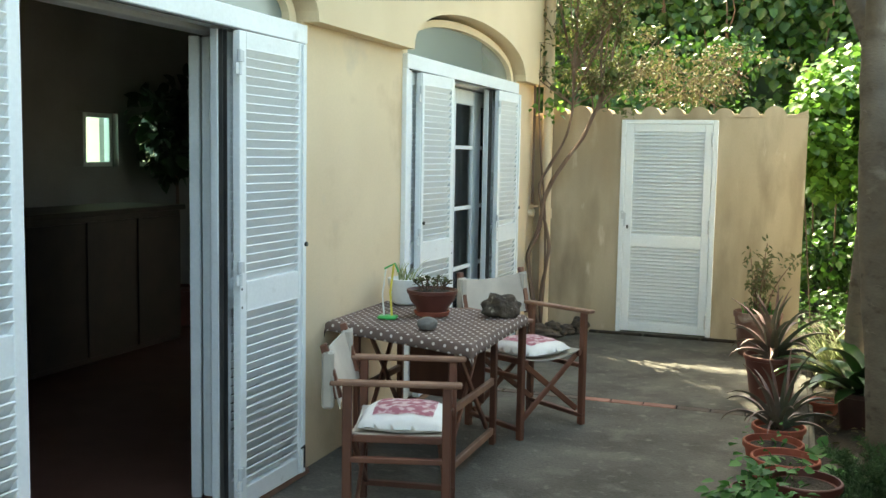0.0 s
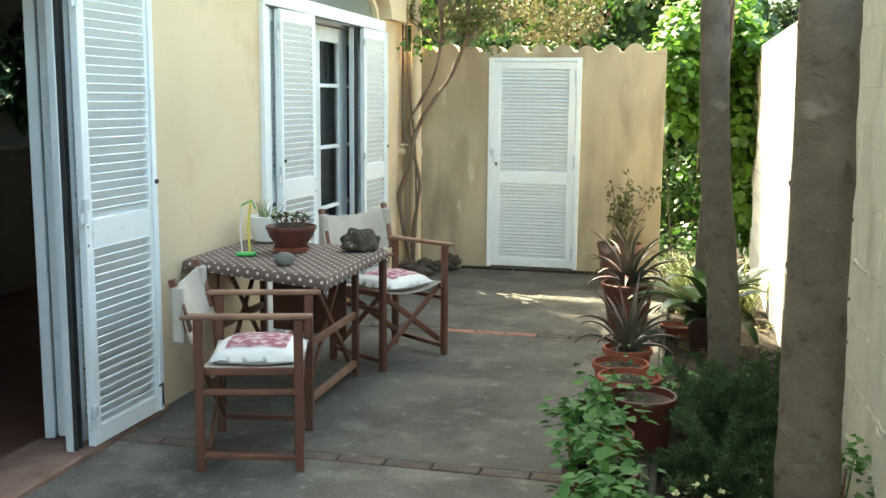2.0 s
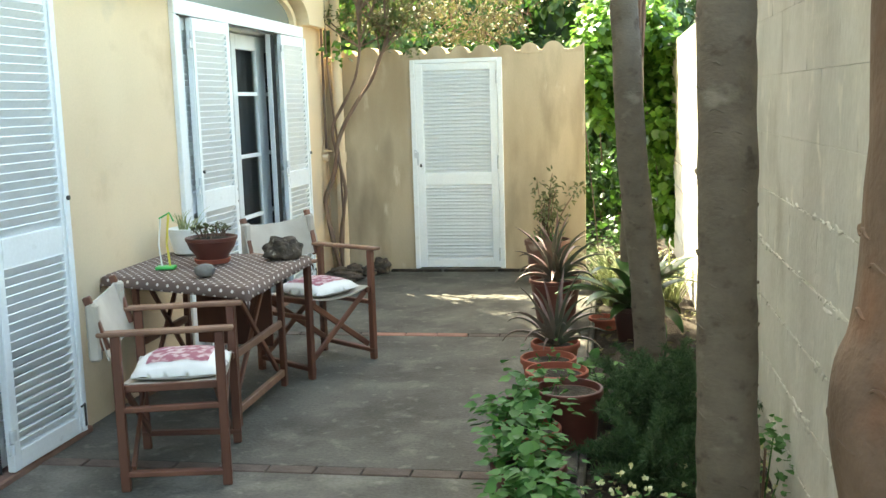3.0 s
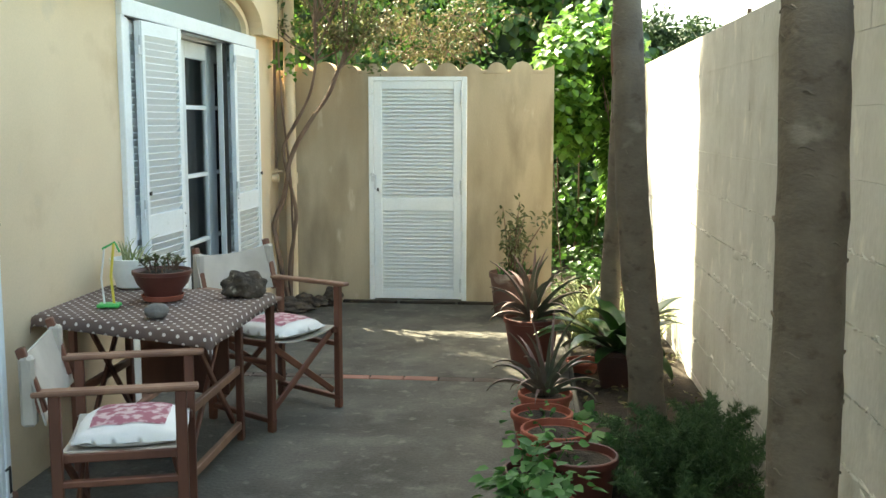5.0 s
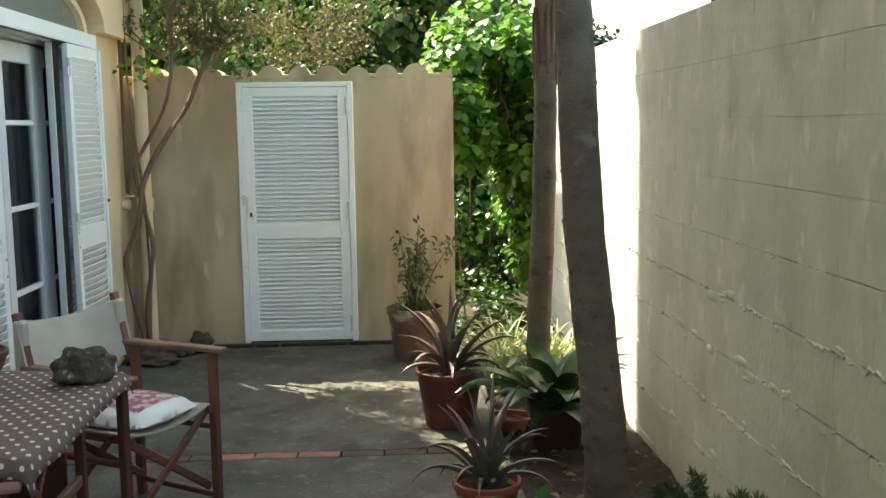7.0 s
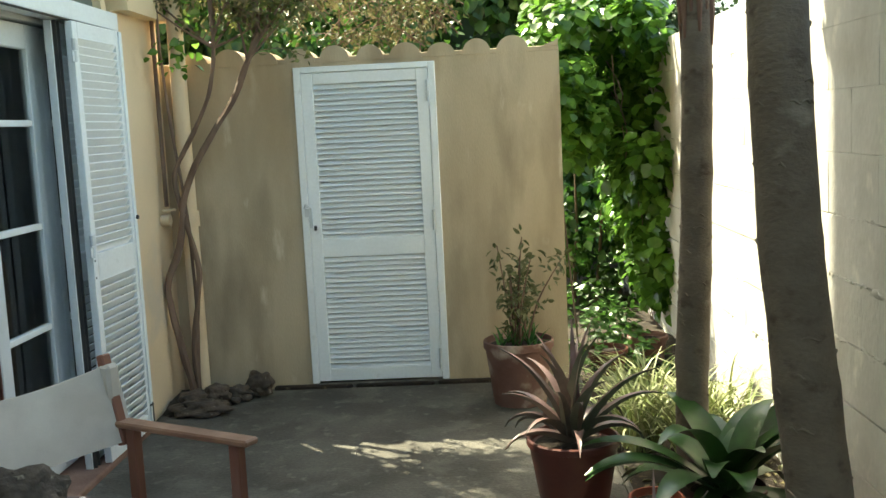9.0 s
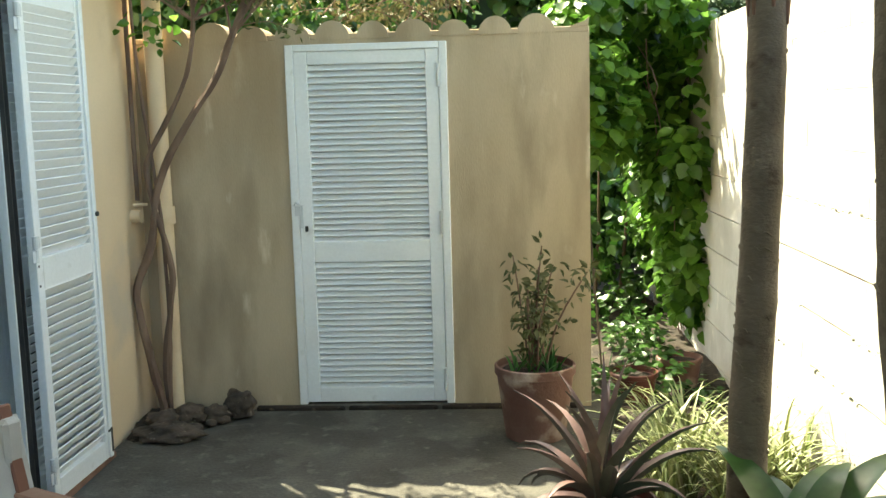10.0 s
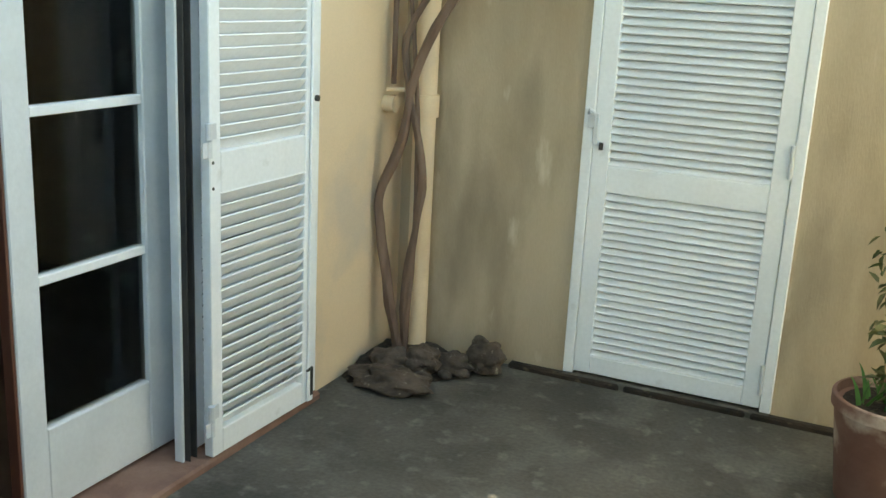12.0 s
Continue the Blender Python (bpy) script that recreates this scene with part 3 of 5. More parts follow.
def sash(parent, m, width, open_label, st=0.125, first=None):
    """A glazed door leaf along local x from 0 to width."""
    d = thing("glass_door", open_label, "door", "glazed doors of the house")
    d.matrix_basis = m
    z0, z1 = 0.04, 2.09
    left = first or st
    part("stile", abox((0, 0, z0), (left, 0.045, z1), 0.004), M_GREYPAINT, d)
    if first:
        part("edge_strip", abox((-0.012, 0.004, z0), (-0.001, 0.041, z1), 0.002), M_WOOD, d, "bare brown wood edge")
    part("stile", abox((width - st, 0, z0), (width, 0.045, z1), 0.004), M_GREYPAINT, d)
    part("rail", abox((left, 0.001, z0), (width - st, 0.044, 0.29), 0.004), M_GREYPAINT, d)
    part("rail", abox((left, 0.001, z1 - 0.11), (width - st, 0.044, z1), 0.004), M_GREYPAINT, d)
    zs = [0.29, 0.724, 1.186, 1.652, z1 - 0.11]
    for z in zs[1:-1]:
        part("glazing_bar", abox((left, 0.004, z - 0.014), (width - st, 0.041, z + 0.014), 0.003), M_WHITE, d)
    for a, b2 in zip(zs, zs[1:]):
        o = part("pane", abox((left, 0.020, a), (width - st, 0.024, b2)), M_GLASS, d)
        o.visible_shadow = False
    return d


window_set("window_1", 2.85, 5.41, "white framed arched french window with open doors")
window_set("window_2", 6.72, 9.28, "white framed arched french window, one door ajar")
# outer leaves stand in the opening, the inner leaves are folded back behind them
for y0 in (2.85, 6.72):
    far = y0 + 2.56
    shutter_leaf("white louvred shutter folded open beside the doorway", along(far - 0.663, -2.602, 90 - 1.5), 0.558, 0.0, 0.55)
    shutter_leaf("white louvred shutter standing half across the doorway", along(y0 + (0.20 if y0 > 5 else 0.065), -2.612, 90 - 3.5), 0.55, 0.0, 0.03 if y0 > 5 else None)
    shutter_leaf("white louvred inner shutter folded behind another", along(far - 0.684, -2.690, 90), 0.55, 0.0, None, 0.09)
    shutter_leaf("white louvred inner shutter folded behind another", along(y0 + 0.12, -2.66, 90), 0.575, 0.575 if y0 > 5 else None)
    for yy in (y0 + 0.12, far - 0.722, far - 0.703):
        b = abox((WX - 0.045, yy - 0.006, 0.026), (WX - 0.012, yy + 0.006, Z1), 0.002)
        tagged(part("shutter_post", b, M_GREYPAINT), "white painted post beside the folded shutters", "post", kind="structure")
    # black strips painted in as the shadow gaps between post and folded leaves
    for yy in (far - 0.679, far - 0.7125):
        tagged(part("trim", abox((WX - 0.02, yy - 0.002, 0.03), (WX + 0.006, yy + 0.002, Z1), 0.001), M_BLACK), "thin black strip standing in for the shadow gap at the post", "trim", kind="structure")
GX = WX - 0.13
for y0 in (2.85, 6.72):
    sash(None, along(y0 + 1.97, GX - 0.004, 90), 0.53, "fixed grey-white glazed side light with four panes", 0.06)
    sash(None, along(y0 + 0.055, GX - 0.004, 90), 0.48, "fixed grey-white glazed side light with four panes", 0.06)
sash(None, along(8.03, GX, 90), 0.65, "closed grey-white glazed door with four panes", 0.135, 0.092)
sash(None, pose(GX - 0.02, 7.28, 0, 0, 0, 172), 0.715, "open grey-white glazed door swung into the room")
sash(None, pose(GX - 0.04, 4.79, 0, 0, 0, 114), 0.715, "open grey-white glazed door swung into the room")
sash(None, pose(GX - 0.04, 3.38, 0, 0, 0, 188), 0.715, "open grey-white glazed door swung into the room")

# ---- garden wall with its door ----
gw = thing("wall_garden", "stained ochre rendered garden wall with scalloped coping", "wall", kind="structure")
DX0, DX1, DZ = -1.865, -1.03, 1.93
for lo, hi in (((WX, BY, -0.16), (DX0, BY + 0.2, 1.955)), ((DX1, BY, -0.16), (-0.305, BY + 0.2, 1.955)), ((DX0, BY, DZ), (DX1, BY + 0.2, 1.955))):
    part("wall_panel", abox(lo, hi), M_BACK, gw)
part("coping_bed", abox((WX, BY + 0.004, 1.955), (-0.305, BY + 0.2, 1.985), 0.004), M_BACK, gw)
x = -2.45
k = 0
while x < -0.42:
    r = 0.088 + 0.008 * math.sin(k * 2.3)
    pts = [(x + r * math.cos(a), 1.955 + (r + 0.008 * math.sin(k * 1.7)) * math.sin(a)) for a in [math.pi * i / 14 for i in range(15)]]
    part("coping_tile", prism(bmesh.new(), pts, "y", BY - 0.004 - 0.003 * (k % 3), BY + 0.24), M_BACK, gw)
    x += 0.2085
    k += 1
part("coping_tip", prism(bmesh.new(), [(-0.40, 1.985), (-0.31, 1.985), (-0.305, 2.03), (-0.33, 2.01)], "y", BY - 0.002, BY + 0.2), M_BACK, gw)

door = thing("door_1", "closed white louvred garden door", "door", kind="structure")
part("door_frame", abox((DX0, BY - 0.018, 0.028), (DX0 + 0.042, BY + 0.09, DZ), 0.004), M_WHITE, door)
part("door_frame", abox((DX1 - 0.042, BY - 0.018, 0.028), (DX1, BY + 0.09, DZ), 0.004), M_WHITE, door)
part("door_frame", abox((DX0 + 0.042, BY - 0.018, DZ - 0.035), (DX1 - 0.042, BY + 0.09, DZ), 0.004), M_WHITE, door)
part("threshold", abox((DX0, BY - 0.03, -0.02), (DX1, BY + 0.1, 0.028), 0.006), M_CONC, door, "dark concrete threshold")
leafm = Matrix.Translation((DX0 + 0.044, BY - 0.012, 0))
louvre_leaf(door, DX1 - DX0 - 0.088, 0.04, DZ - 0.037, (0.80, 0.905), leafm, thick=0.04, stile=0.068, top=0.065, bottom=0.075, pitch=0.0315)
# dark sheet behind the slats; its colour supplies the shade in the gaps
part("backing_panel", abox((DX0 + 0.05, BY + 0.06, 0.04), (DX1 - 0.05, BY + 0.072, DZ - 0.04)), M_DARKSTEM_SHADE, door, "dark sheet standing in for the shade behind the louvres")
for z in (0.16, 1.0, 1.76):
    part("hinge", tube(bmesh.new(), [(DX1 - 0.048, BY - 0.022, z - 0.06), (DX1 - 0.048, BY - 0.022, z + 0.06)], 0.009, 8), M_STEEL, door, "white painted pin hinge", True)
b = bmesh.new()
box(b, (DX0 + 0.02, BY - 0.03, 1.05), (DX0 + 0.052, BY - 0.014, 1.10), 0.002)
tube(b, [(DX0 + 0.02, BY - 0.03, 1.105), (DX0 + 0.03, BY - 0.045, 1.125), (DX0 + 0.05, BY - 0.032, 1.105)], 0.006, 8)
box(b, (DX0 + 0.044, BY - 0.026, 0.985), (DX0 + 0.062, BY - 0.014, 1.105), 0.002)
part("latch", b, M_STEEL, door, "small zinc latch", True)
part("keyhole", abox((DX0 + 0.070, BY - 0.022, 0.965), (DX0 + 0.086, BY - 0.012, 0.995), 0.002), M_BLACK, door, "black keyhole plate")

b = bmesh.new()
for x0, x1 in ((-2.1, -1.62), (-1.6, -1.12), (-1.1, -0.72), (-0.70, -0.36)):
    box(b, (x0, 9.962, -0.01), (x1, 10.001, 0.024), 0.008)
tagged(part("baseboard", b, M_SOIL), "dark earth-coloured strip along the foot of the wall", "strip", kind="structure")

# ---- block wall ----
wb = thing("wall_block", "limewashed concrete block wall with rough mortar joints", "wall", kind="structure")
part("wall_core", abox((RX + 0.016, -3.0, -0.2), (RX + 0.2, 13.45, 2.085)), M_BLOCK, wb)
COURSE, TOP = 0.2365, 2.09
rb = random.Random(4)
BLOCKS = {}
for row in range(10):
    z1 = TOP - row * COURSE
    y = -3.0 + (0.24 if row % 2 else 0.0)
    while y < 13.2:
        key = rb.randrange(5) + (10 if row > 3 else 0)
        if key not in BLOCKS:
            bb = abox((0, 0.0, -COURSE + (0.005 if key > 9 else 0.0007)), (0.19, 0.49, -0.004 if key > 9 else -0.0007), 0.0008)
            bmesh.ops.subdivide_edges(bb, edges=[e for e in bb.edges if e.calc_length() > 0.2], cuts=3, use_grid_fill=True)
            for v in bb.verts:
                if v.co.x < 0.02:
                    v.co.x += 0.003 * noise.noise(Vector((key * 9.1, v.co.y * 9, v.co.z * 11)))
            me = bpy.data.meshes.new("block")
            bb.to_mesh(me)
            bb.free()
            me.materials.append(M_BLOCK)
            BLOCKS[key] = me
        shared("block", BLOCKS[key], wb, Matrix.Translation((RX + rb.uniform(-0.0003, 0.0003), y, z1)))
        y += 0.49
# squeezed-out mortar along the lower joints
for row in range(4, 9):
    z = TOP - row * COURSE
    y = -2.0
    while y < 9.5:
        ln = rb.uniform(0.2, 0.9)
        if rb.random() < 0.85:
            n = max(6, int(ln / 0.012))
            pts = [(RX + 0.004, y + ln * i / n, z + 0.022 * noise.noise(Vector((y * 3 + i * 0.3, row, 1))) + 0.010 * noise.noise(Vector((y * 5 + i * 1.1, row, 7)))) for i in range(n + 1)]
            rad = [0.003 + 0.011 * max(0.0, 0.35 + noise.noise(Vector((y * 7 + i * 0.23, row * 3.3, 4)))) * (0.55 + 0.9 * abs(noise.noise(Vector((i * 1.37, row * 1.9, y))))) for i in range(n + 1)]
            rad[0] = rad[-1] = 0.002
            part("mortar_ridge", tube(bmesh.new(), pts, rad, 7, 0.7, row), M_BLOCK, wb, "", True)
        y += ln + rb.uniform(0.0, 0.2)

# crumbly smears of mortar on the lower courses
for k in range(64):
    row = rb.randrange(5, 9)
    z = TOP - row * COURSE + rb.uniform(-0.035, 0.03)
    y = rb.uniform(3.6, 7.6)
    w, h = rb.uniform(0.02, 0.075), rb.uniform(0.008, 0.026)
    part("mortar_smear", rock(bmesh.new(), (RX + 0.003, y, z), (rb.uniform(0.005, 0.010), w, h), 40 + k, 0.8, 4.0, 2), M_BLOCK, wb, "", True, 60)

# ---- distance ----
HEDGE_END = 0.95   # where the hedge falls away to the open sky
# uneven sheet behind the leaves, coloured near black as the hedge's inner shade
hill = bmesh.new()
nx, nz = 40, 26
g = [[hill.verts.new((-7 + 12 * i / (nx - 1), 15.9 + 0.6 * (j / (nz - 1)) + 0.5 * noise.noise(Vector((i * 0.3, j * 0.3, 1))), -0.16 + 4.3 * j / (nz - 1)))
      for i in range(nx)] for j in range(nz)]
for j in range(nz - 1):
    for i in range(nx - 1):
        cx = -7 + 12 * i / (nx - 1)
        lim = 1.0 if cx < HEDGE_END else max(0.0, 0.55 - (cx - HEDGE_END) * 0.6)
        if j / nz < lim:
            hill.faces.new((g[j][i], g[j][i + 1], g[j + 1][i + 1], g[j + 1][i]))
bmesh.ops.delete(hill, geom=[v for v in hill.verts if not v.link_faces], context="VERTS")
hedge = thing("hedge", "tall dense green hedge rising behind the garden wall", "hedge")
part("undergrowth", hill, M_HEDGE_SHADE, hedge, "dark sheet painted as the shade between the hedge leaves", True)
# hanging sprays of broad leaves with dark hollows between them
cl = []
for _ in range(1900):
    x, z = RNG.uniform(-6.0, 1.4), RNG.uniform(0.3, 4.4)
    if x > HEDGE_END and z > 2.4 - (x - HEDGE_END) * 1.5:
        continue
    hollow = noise.noise(Vector((x * 1.5, z * 1.8, 8)))
    if hollow > 0.20:
        continue
    y = 15.4 + 0.45 * noise.noise(Vector((x * 1.1, z * 1.3, 3))) + 0.5 * hollow - RNG.uniform(0, 0.3)
    cl.append((x, y, z))
P, D, Nn, Ln = clump_leaves(cl, 17, 0.30, 0.15)
Nn[:, 1] -= 0.9
Nn[:, 2] += 0.4
D[:, 2] -= 0.8
leaf_cloud("hedge_leaves", P, D, Nn, Ln, M_HEDGE, hedge, wide=0.85, fold=0.2)["kind"] = "stuff"
for k in range(9):
    rv = random.Random(60 + k)
    x, y = rv.uniform(-2.4, 0.1), 15.0 + rv.uniform(-0.1, 0.2)
    pts = [(x + rv.uniform(-0.06, 0.06), y, 2.6 + 0.32 * i) for i in range(6)]
    part("vine", tube(bmesh.new(), smooth_path(pts, 3), 0.012, 6), M_STEM, hedge, "", True)

# a dry tangle of thin stems and small leaves hanging just behind the coping
rd = random.Random(31)
cl = []
for k in range(44):
    x, y, z = rd.uniform(-1.95, -0.85), rd.uniform(10.8, 11.7), rd.uniform(2.02, 2.5)
    az, ln = rd.uniform(-0.5, 3.6), rd.uniform(0.25, 0.6)
    q = [(x, y, z), (x + math.cos(az) * ln * 0.5, y, z + 0.16), (x + math.cos(az) * ln, y - 0.05, z + rd.uniform(-0.02, 0.2))]
    sp = smooth_path(q, 4)
    part("dry_stem", tube(bmesh.new(), sp, [0.005 - 0.003 * i / 8 for i in range(9)], 5), M_STEM, hedge, "", True)
    cl += [tuple(p + Vector((rd.uniform(-.03, .03), rd.uniform(-.03, .03), rd.uniform(-.03, .03)))) for p in sp[2:]]
P, D, Nn, Ln = clump_leaves(cl, 5, 0.06, 0.042)
leaf_cloud("dry_leaves", P, D, Nn, Ln, M_SHRUB, hedge, "dry straw-brown leaves", wide=0.6)["kind"] = "stuff"
P, D, Nn, Ln = clump_leaves([(rd.uniform(-2.5, -0.8), rd.uniform(11.4, 12.2), rd.uniform(1.95, 2.9)) for _ in range(55)], 13, 0.16, 0.075)
leaf_cloud("small_leaves", P, D, Nn, Ln, M_HEDGE, hedge, "fresh green leaves", wide=0.7)["kind"] = "stuff"
ivy = thing("ivy", "sunlit climbing ivy spilling over the end of the wall", "ivy")
cl = []
for _ in range(520):
    z = RNG.uniform(0.0, 2.35)
    y = RNG.uniform(11.3 - 0.15 * max(0, z - 1.6), 13.4)
    depth = 0.06 + 0.42 * max(0, z - 0.4) / 2.4 * min(1.0, (y - 11.0) / 0.9)
    if noise.noise(Vector((y * 1.6, z * 1.4, 4))) > 0.14 or (z < 0.3 and y > 11.8):
        continue
    cl.append((RX - depth * RNG.uniform(0.2, 1.0), y, z))
for _ in range(400):
    x = RNG.uniform(-0.36, 0.5)
    y = RNG.uniform(11.1, 12.3)
    z = RNG.uniform(1.25 - 0.5 * x, 2.3 + 0.45 * (y - 11.1) + 0.2 * noise.noise(Vector((x * 3, y * 3, 1))))
    if noise.noise(Vector((x * 2.6, z * 2.2, 12))) > 0.04:
        continue
    cl.append((x, y, z))
P, D, Nn, Ln = clump_leaves(cl, 15, 0.17, 0.105)
Nn[:, 0] -= 0.2
Nn[:, 1] -= 0.1
Nn[:, 2] += 1.1
D[:, 1] -= 0.6
D[:, 2] -= 0.5
leaf_cloud("ivy_leaves", P, D, Nn, Ln, M_IVY, ivy, wide=0.95, fold=0.15)["kind"] = "stuff"
thicket = thing("thicket", "dark leafy thicket in the shade beyond the garden wall", "bush", at=(0.0, 13.0, -0.16))
cl = [(RNG.uniform(-0.9, 0.5), RNG.uniform(-0.5, 0.6), RNG.uniform(0.05, 1.1)) for _ in range(100)]
P, D, Nn, Ln = clump_leaves(cl, 16, 0.2, 0.09)
leaf_cloud("thicket_leaves", P, D, Nn, Ln, M_HEDGE, thicket)["kind"] = "stuff"
for k in range(6):
    part("stem", tube(bmesh.new(), [(-0.6 + 0.2 * k, 0, 0), (-0.6 + 0.22 * k, 0.1, 0.7), (-0.7 + 0.25 * k, 0, 1.4)], [0.02, 0.014, 0.006], 6), M_STEM, thicket, "", True)
b = bmesh.new()
rv = random.Random(9)
for k in range(4):
    y = rv.uniform(11.2, 12.4)
    pts = [(RX - 0.02 - 0.05 * i, y + rv.uniform(-0.1, 0.1) * i, 0.3 * i - 0.1) for i in range(8)]
    tube(b, smooth_path(pts, 3), 0.004, 6)
part("vine", b, M_STEM, ivy, "thin woody vines", True)

far_tree = thing("far_tree", "round dark green tree beyond the wall", "tree", at=(1.6, 17.0, -0.16))
part("trunk", tube(bmesh.new(), [(0, 0, 0), (0.05, 0, 1.2), (0, 0.05, 2.2)], [0.16, 0.13, 0.1], 10), M_STEM, far_tree, "", True)
cl = []
for _ in range(150):
    v = RNG.normal(0, 1, 3)
    v /= np.linalg.norm(v)
    v *= RNG.uniform(0.6, 1.0)
    cl.append((v[0] * 0.85, v[1] * 0.8, 2.55 + v[2] * 0.75))
P, D, Nn, Ln = clump_leaves(cl, 60, 0.2, 0.075)
leaf_cloud("crown", P, D, Nn, Ln, M_FARTREE, far_tree)["kind"] = "stuff"


# ---- trees of the bed ----
def bed_tree(label, base, path, r0, r1, rings, seed, limbs, crown_at, red=False, bark=None):
    bark = bark or M_BARK
    t = thing("tree", label, "tree", "slim garden trees in the bed", base)
    rt = random.Random(seed)
    pts = smooth_path(path, 14)
    n = len(pts)
    rad = []
    for i, p in enumerate(pts):
        f = i / (n - 1)
        r = r0 + (r1 - r0) * min(1.0, f * 1.1)
        r *= 1 + 0.22 * max(0, 1 - p.z / 0.25)
        r *= 1 + 0.045 * max(0.0, math.sin(p.z * rings + seed)) ** 8
        rad.append(r)
    trunk = part("trunk", tube(bmesh.new(), pts, rad, 20, 0.07, seed), bark, t, "", True, 60)
    # leaf scars: short proud ridges round the trunk
    for _ in range(56):
        i = rt.randrange(4, n - 2)
        p, r = pts[i], rad[i]
        a0 = rt.uniform(0, 6.28)
        span = rt.uniform(0.25, 0.7)
        arc = [p + Vector((math.cos(a0 + span * k / 5) * r * 1.005, math.sin(a0 + span * k / 5) * r * 1.005, 0.006 * math.sin(k))) for k in range(6)]
        part("bark_scar", tube(bmesh.new(), arc, [0.0015, 0.003, 0.004, 0.004, 0.003, 0.0015], 5), bark, trunk, "", True)
    tip = pts[-1]
    for az, ln in limbs:
        q = [tip + Vector((math.cos(az) * ln * s * 0.42, math.sin(az) * ln * s * 0.42, ln * s)) + Vector((0, 0, -0.12)) * (1 - s) for s in (0, 0.3, 0.65, 1)]
        part("limb", tube(bmesh.new(), smooth_path(q, 4), [r1 * 0.75 - r1 * 0.5 * i / 12 for i in range(13)], 12, 0.06, seed), bark, t, "", True)
    if red:
        for k in range(12):
            a = 6.28 * k / 12
            z = red + rt.uniform(-0.1, 0.1)
            q = [Vector((path[-2][0] + math.cos(a) * (r1 + 0.001 + 0.005 * s), path[-2][1] + math.sin(a) * (r1 + 0.001 + 0.005 * s), z + 0.38 * s)) for s in (0, 0.35, 0.7, 1)]
            part("bark_flake", tube(bmesh.new(), q, [0.006, 0.014, 0.012, 0.004], 6), M_BARKRED, t, "peeling red-brown bark strip", True)
    cl = []
    for _ in range(26):
        v = RNG.normal(0, 1, 3)
        cl.append((crown_at[0] + v[0] * 0.55, crown_at[1] + v[1] * 0.55, crown_at[2] + v[2] * 0.35))
    P, D, Nn, Ln = clump_leaves(cl, 30, 0.25, 0.12)
    leaf_cloud("crown", P, D, Nn, Ln, M_IVY, t)["kind"] = "stuff"
    return t


bed_tree("slim leaning grey-barked tree trunk in the bed", (0.12, 6.79, -0.1), [(0.035, 0, 0), (-0.01, 0, 0.6), (-0.085, 0, 1.3), (-0.12, 0, 2.0), (-0.14, 0.02, 2.4)], 0.096, 0.074, 15, 1, ((0.3, 2.0), (2.9, 1.9), (4.6, 1.9)), (-0.1, 0.2, 4.7))
bed_tree("straight grey-barked tree trunk close to the block wall", (0.30, 4.37, -0.1), [(0, 0, 0), (-0.01, 0, 0.7), (-0.02, 0, 1.4), (-0.03, 0.05, 2.3)], 0.104, 0.092, 13, 2, ((0.2, 1.7), (3.0, 1.6)), (0.2, 0.1, 4.4))
bed_tree("thin pale tree trunk with knots before the sunlit wall", (0.045, 8.13, -0.1), [(0, 0, 0), (0.0, 0, 0.6), (0.025, 0, 1.2), (0.04, 0, 2.0), (0.03, 0, 2.7)], 0.070, 0.058, 17, 3, ((1.0, 1.3), (3.6, 1.4), (5.4, 1.2)), (0.0, 0.1, 4.4), red=1.98)
bed_tree("rough brown tree trunk with a knot", (0.325, 2.50, -0.1), [(0, 0, 0), (0.0, 0, 0.5), (0.02, 0, 0.95), (-0.015, 0, 1.2), (0.02, 0, 1.45), (0.03, 0, 2.6)], 0.10, 0.09, 11, 4, ((0.2, 1.4), (4.0, 1.3)), (0.1, 0.0, 4.5), bark=M_BARKBROWN)

# ---- drainpipe and climbing shrub in the corner ----
pipe = thing("drainpipe", "cream painted drainpipe in the corner of the walls", "drainpipe")
part("pipe", tube(bmesh.new(), [(WX + 0.135, BY - 0.075, 0.0), (WX + 0.135, BY - 0.075, 4.0)], 0.047, 20), M_HOUSE, pipe, "", True)
part("collar", tube(bmesh.new(), [(WX + 0.135, BY - 0.075, 1.03), (WX + 0.135, BY - 0.075, 1.12)], 0.058, 20), M_HOUSE, pipe, "", True)
b = tube(bmesh.new(), [(WX, BY - 0.17, 1.08), (WX + 0.05, BY - 0.17, 1.08)], 0.035, 14)
tube(b, [(WX + 0.02, BY - 0.2, 1.14), (WX + 0.08, BY - 0.16, 1.14)], 0.008, 8)
part("bracket", b, M_HOUSE, pipe, "rusty pipe bracket", True)
part("thin_pipe", tube(bmesh.new(), [(WX + 0.03, BY - 0.16, 1.16), (WX + 0.03, BY - 0.16, 3.6)], 0.012, 10), M_STEM, pipe, "dark thin pipe", True)

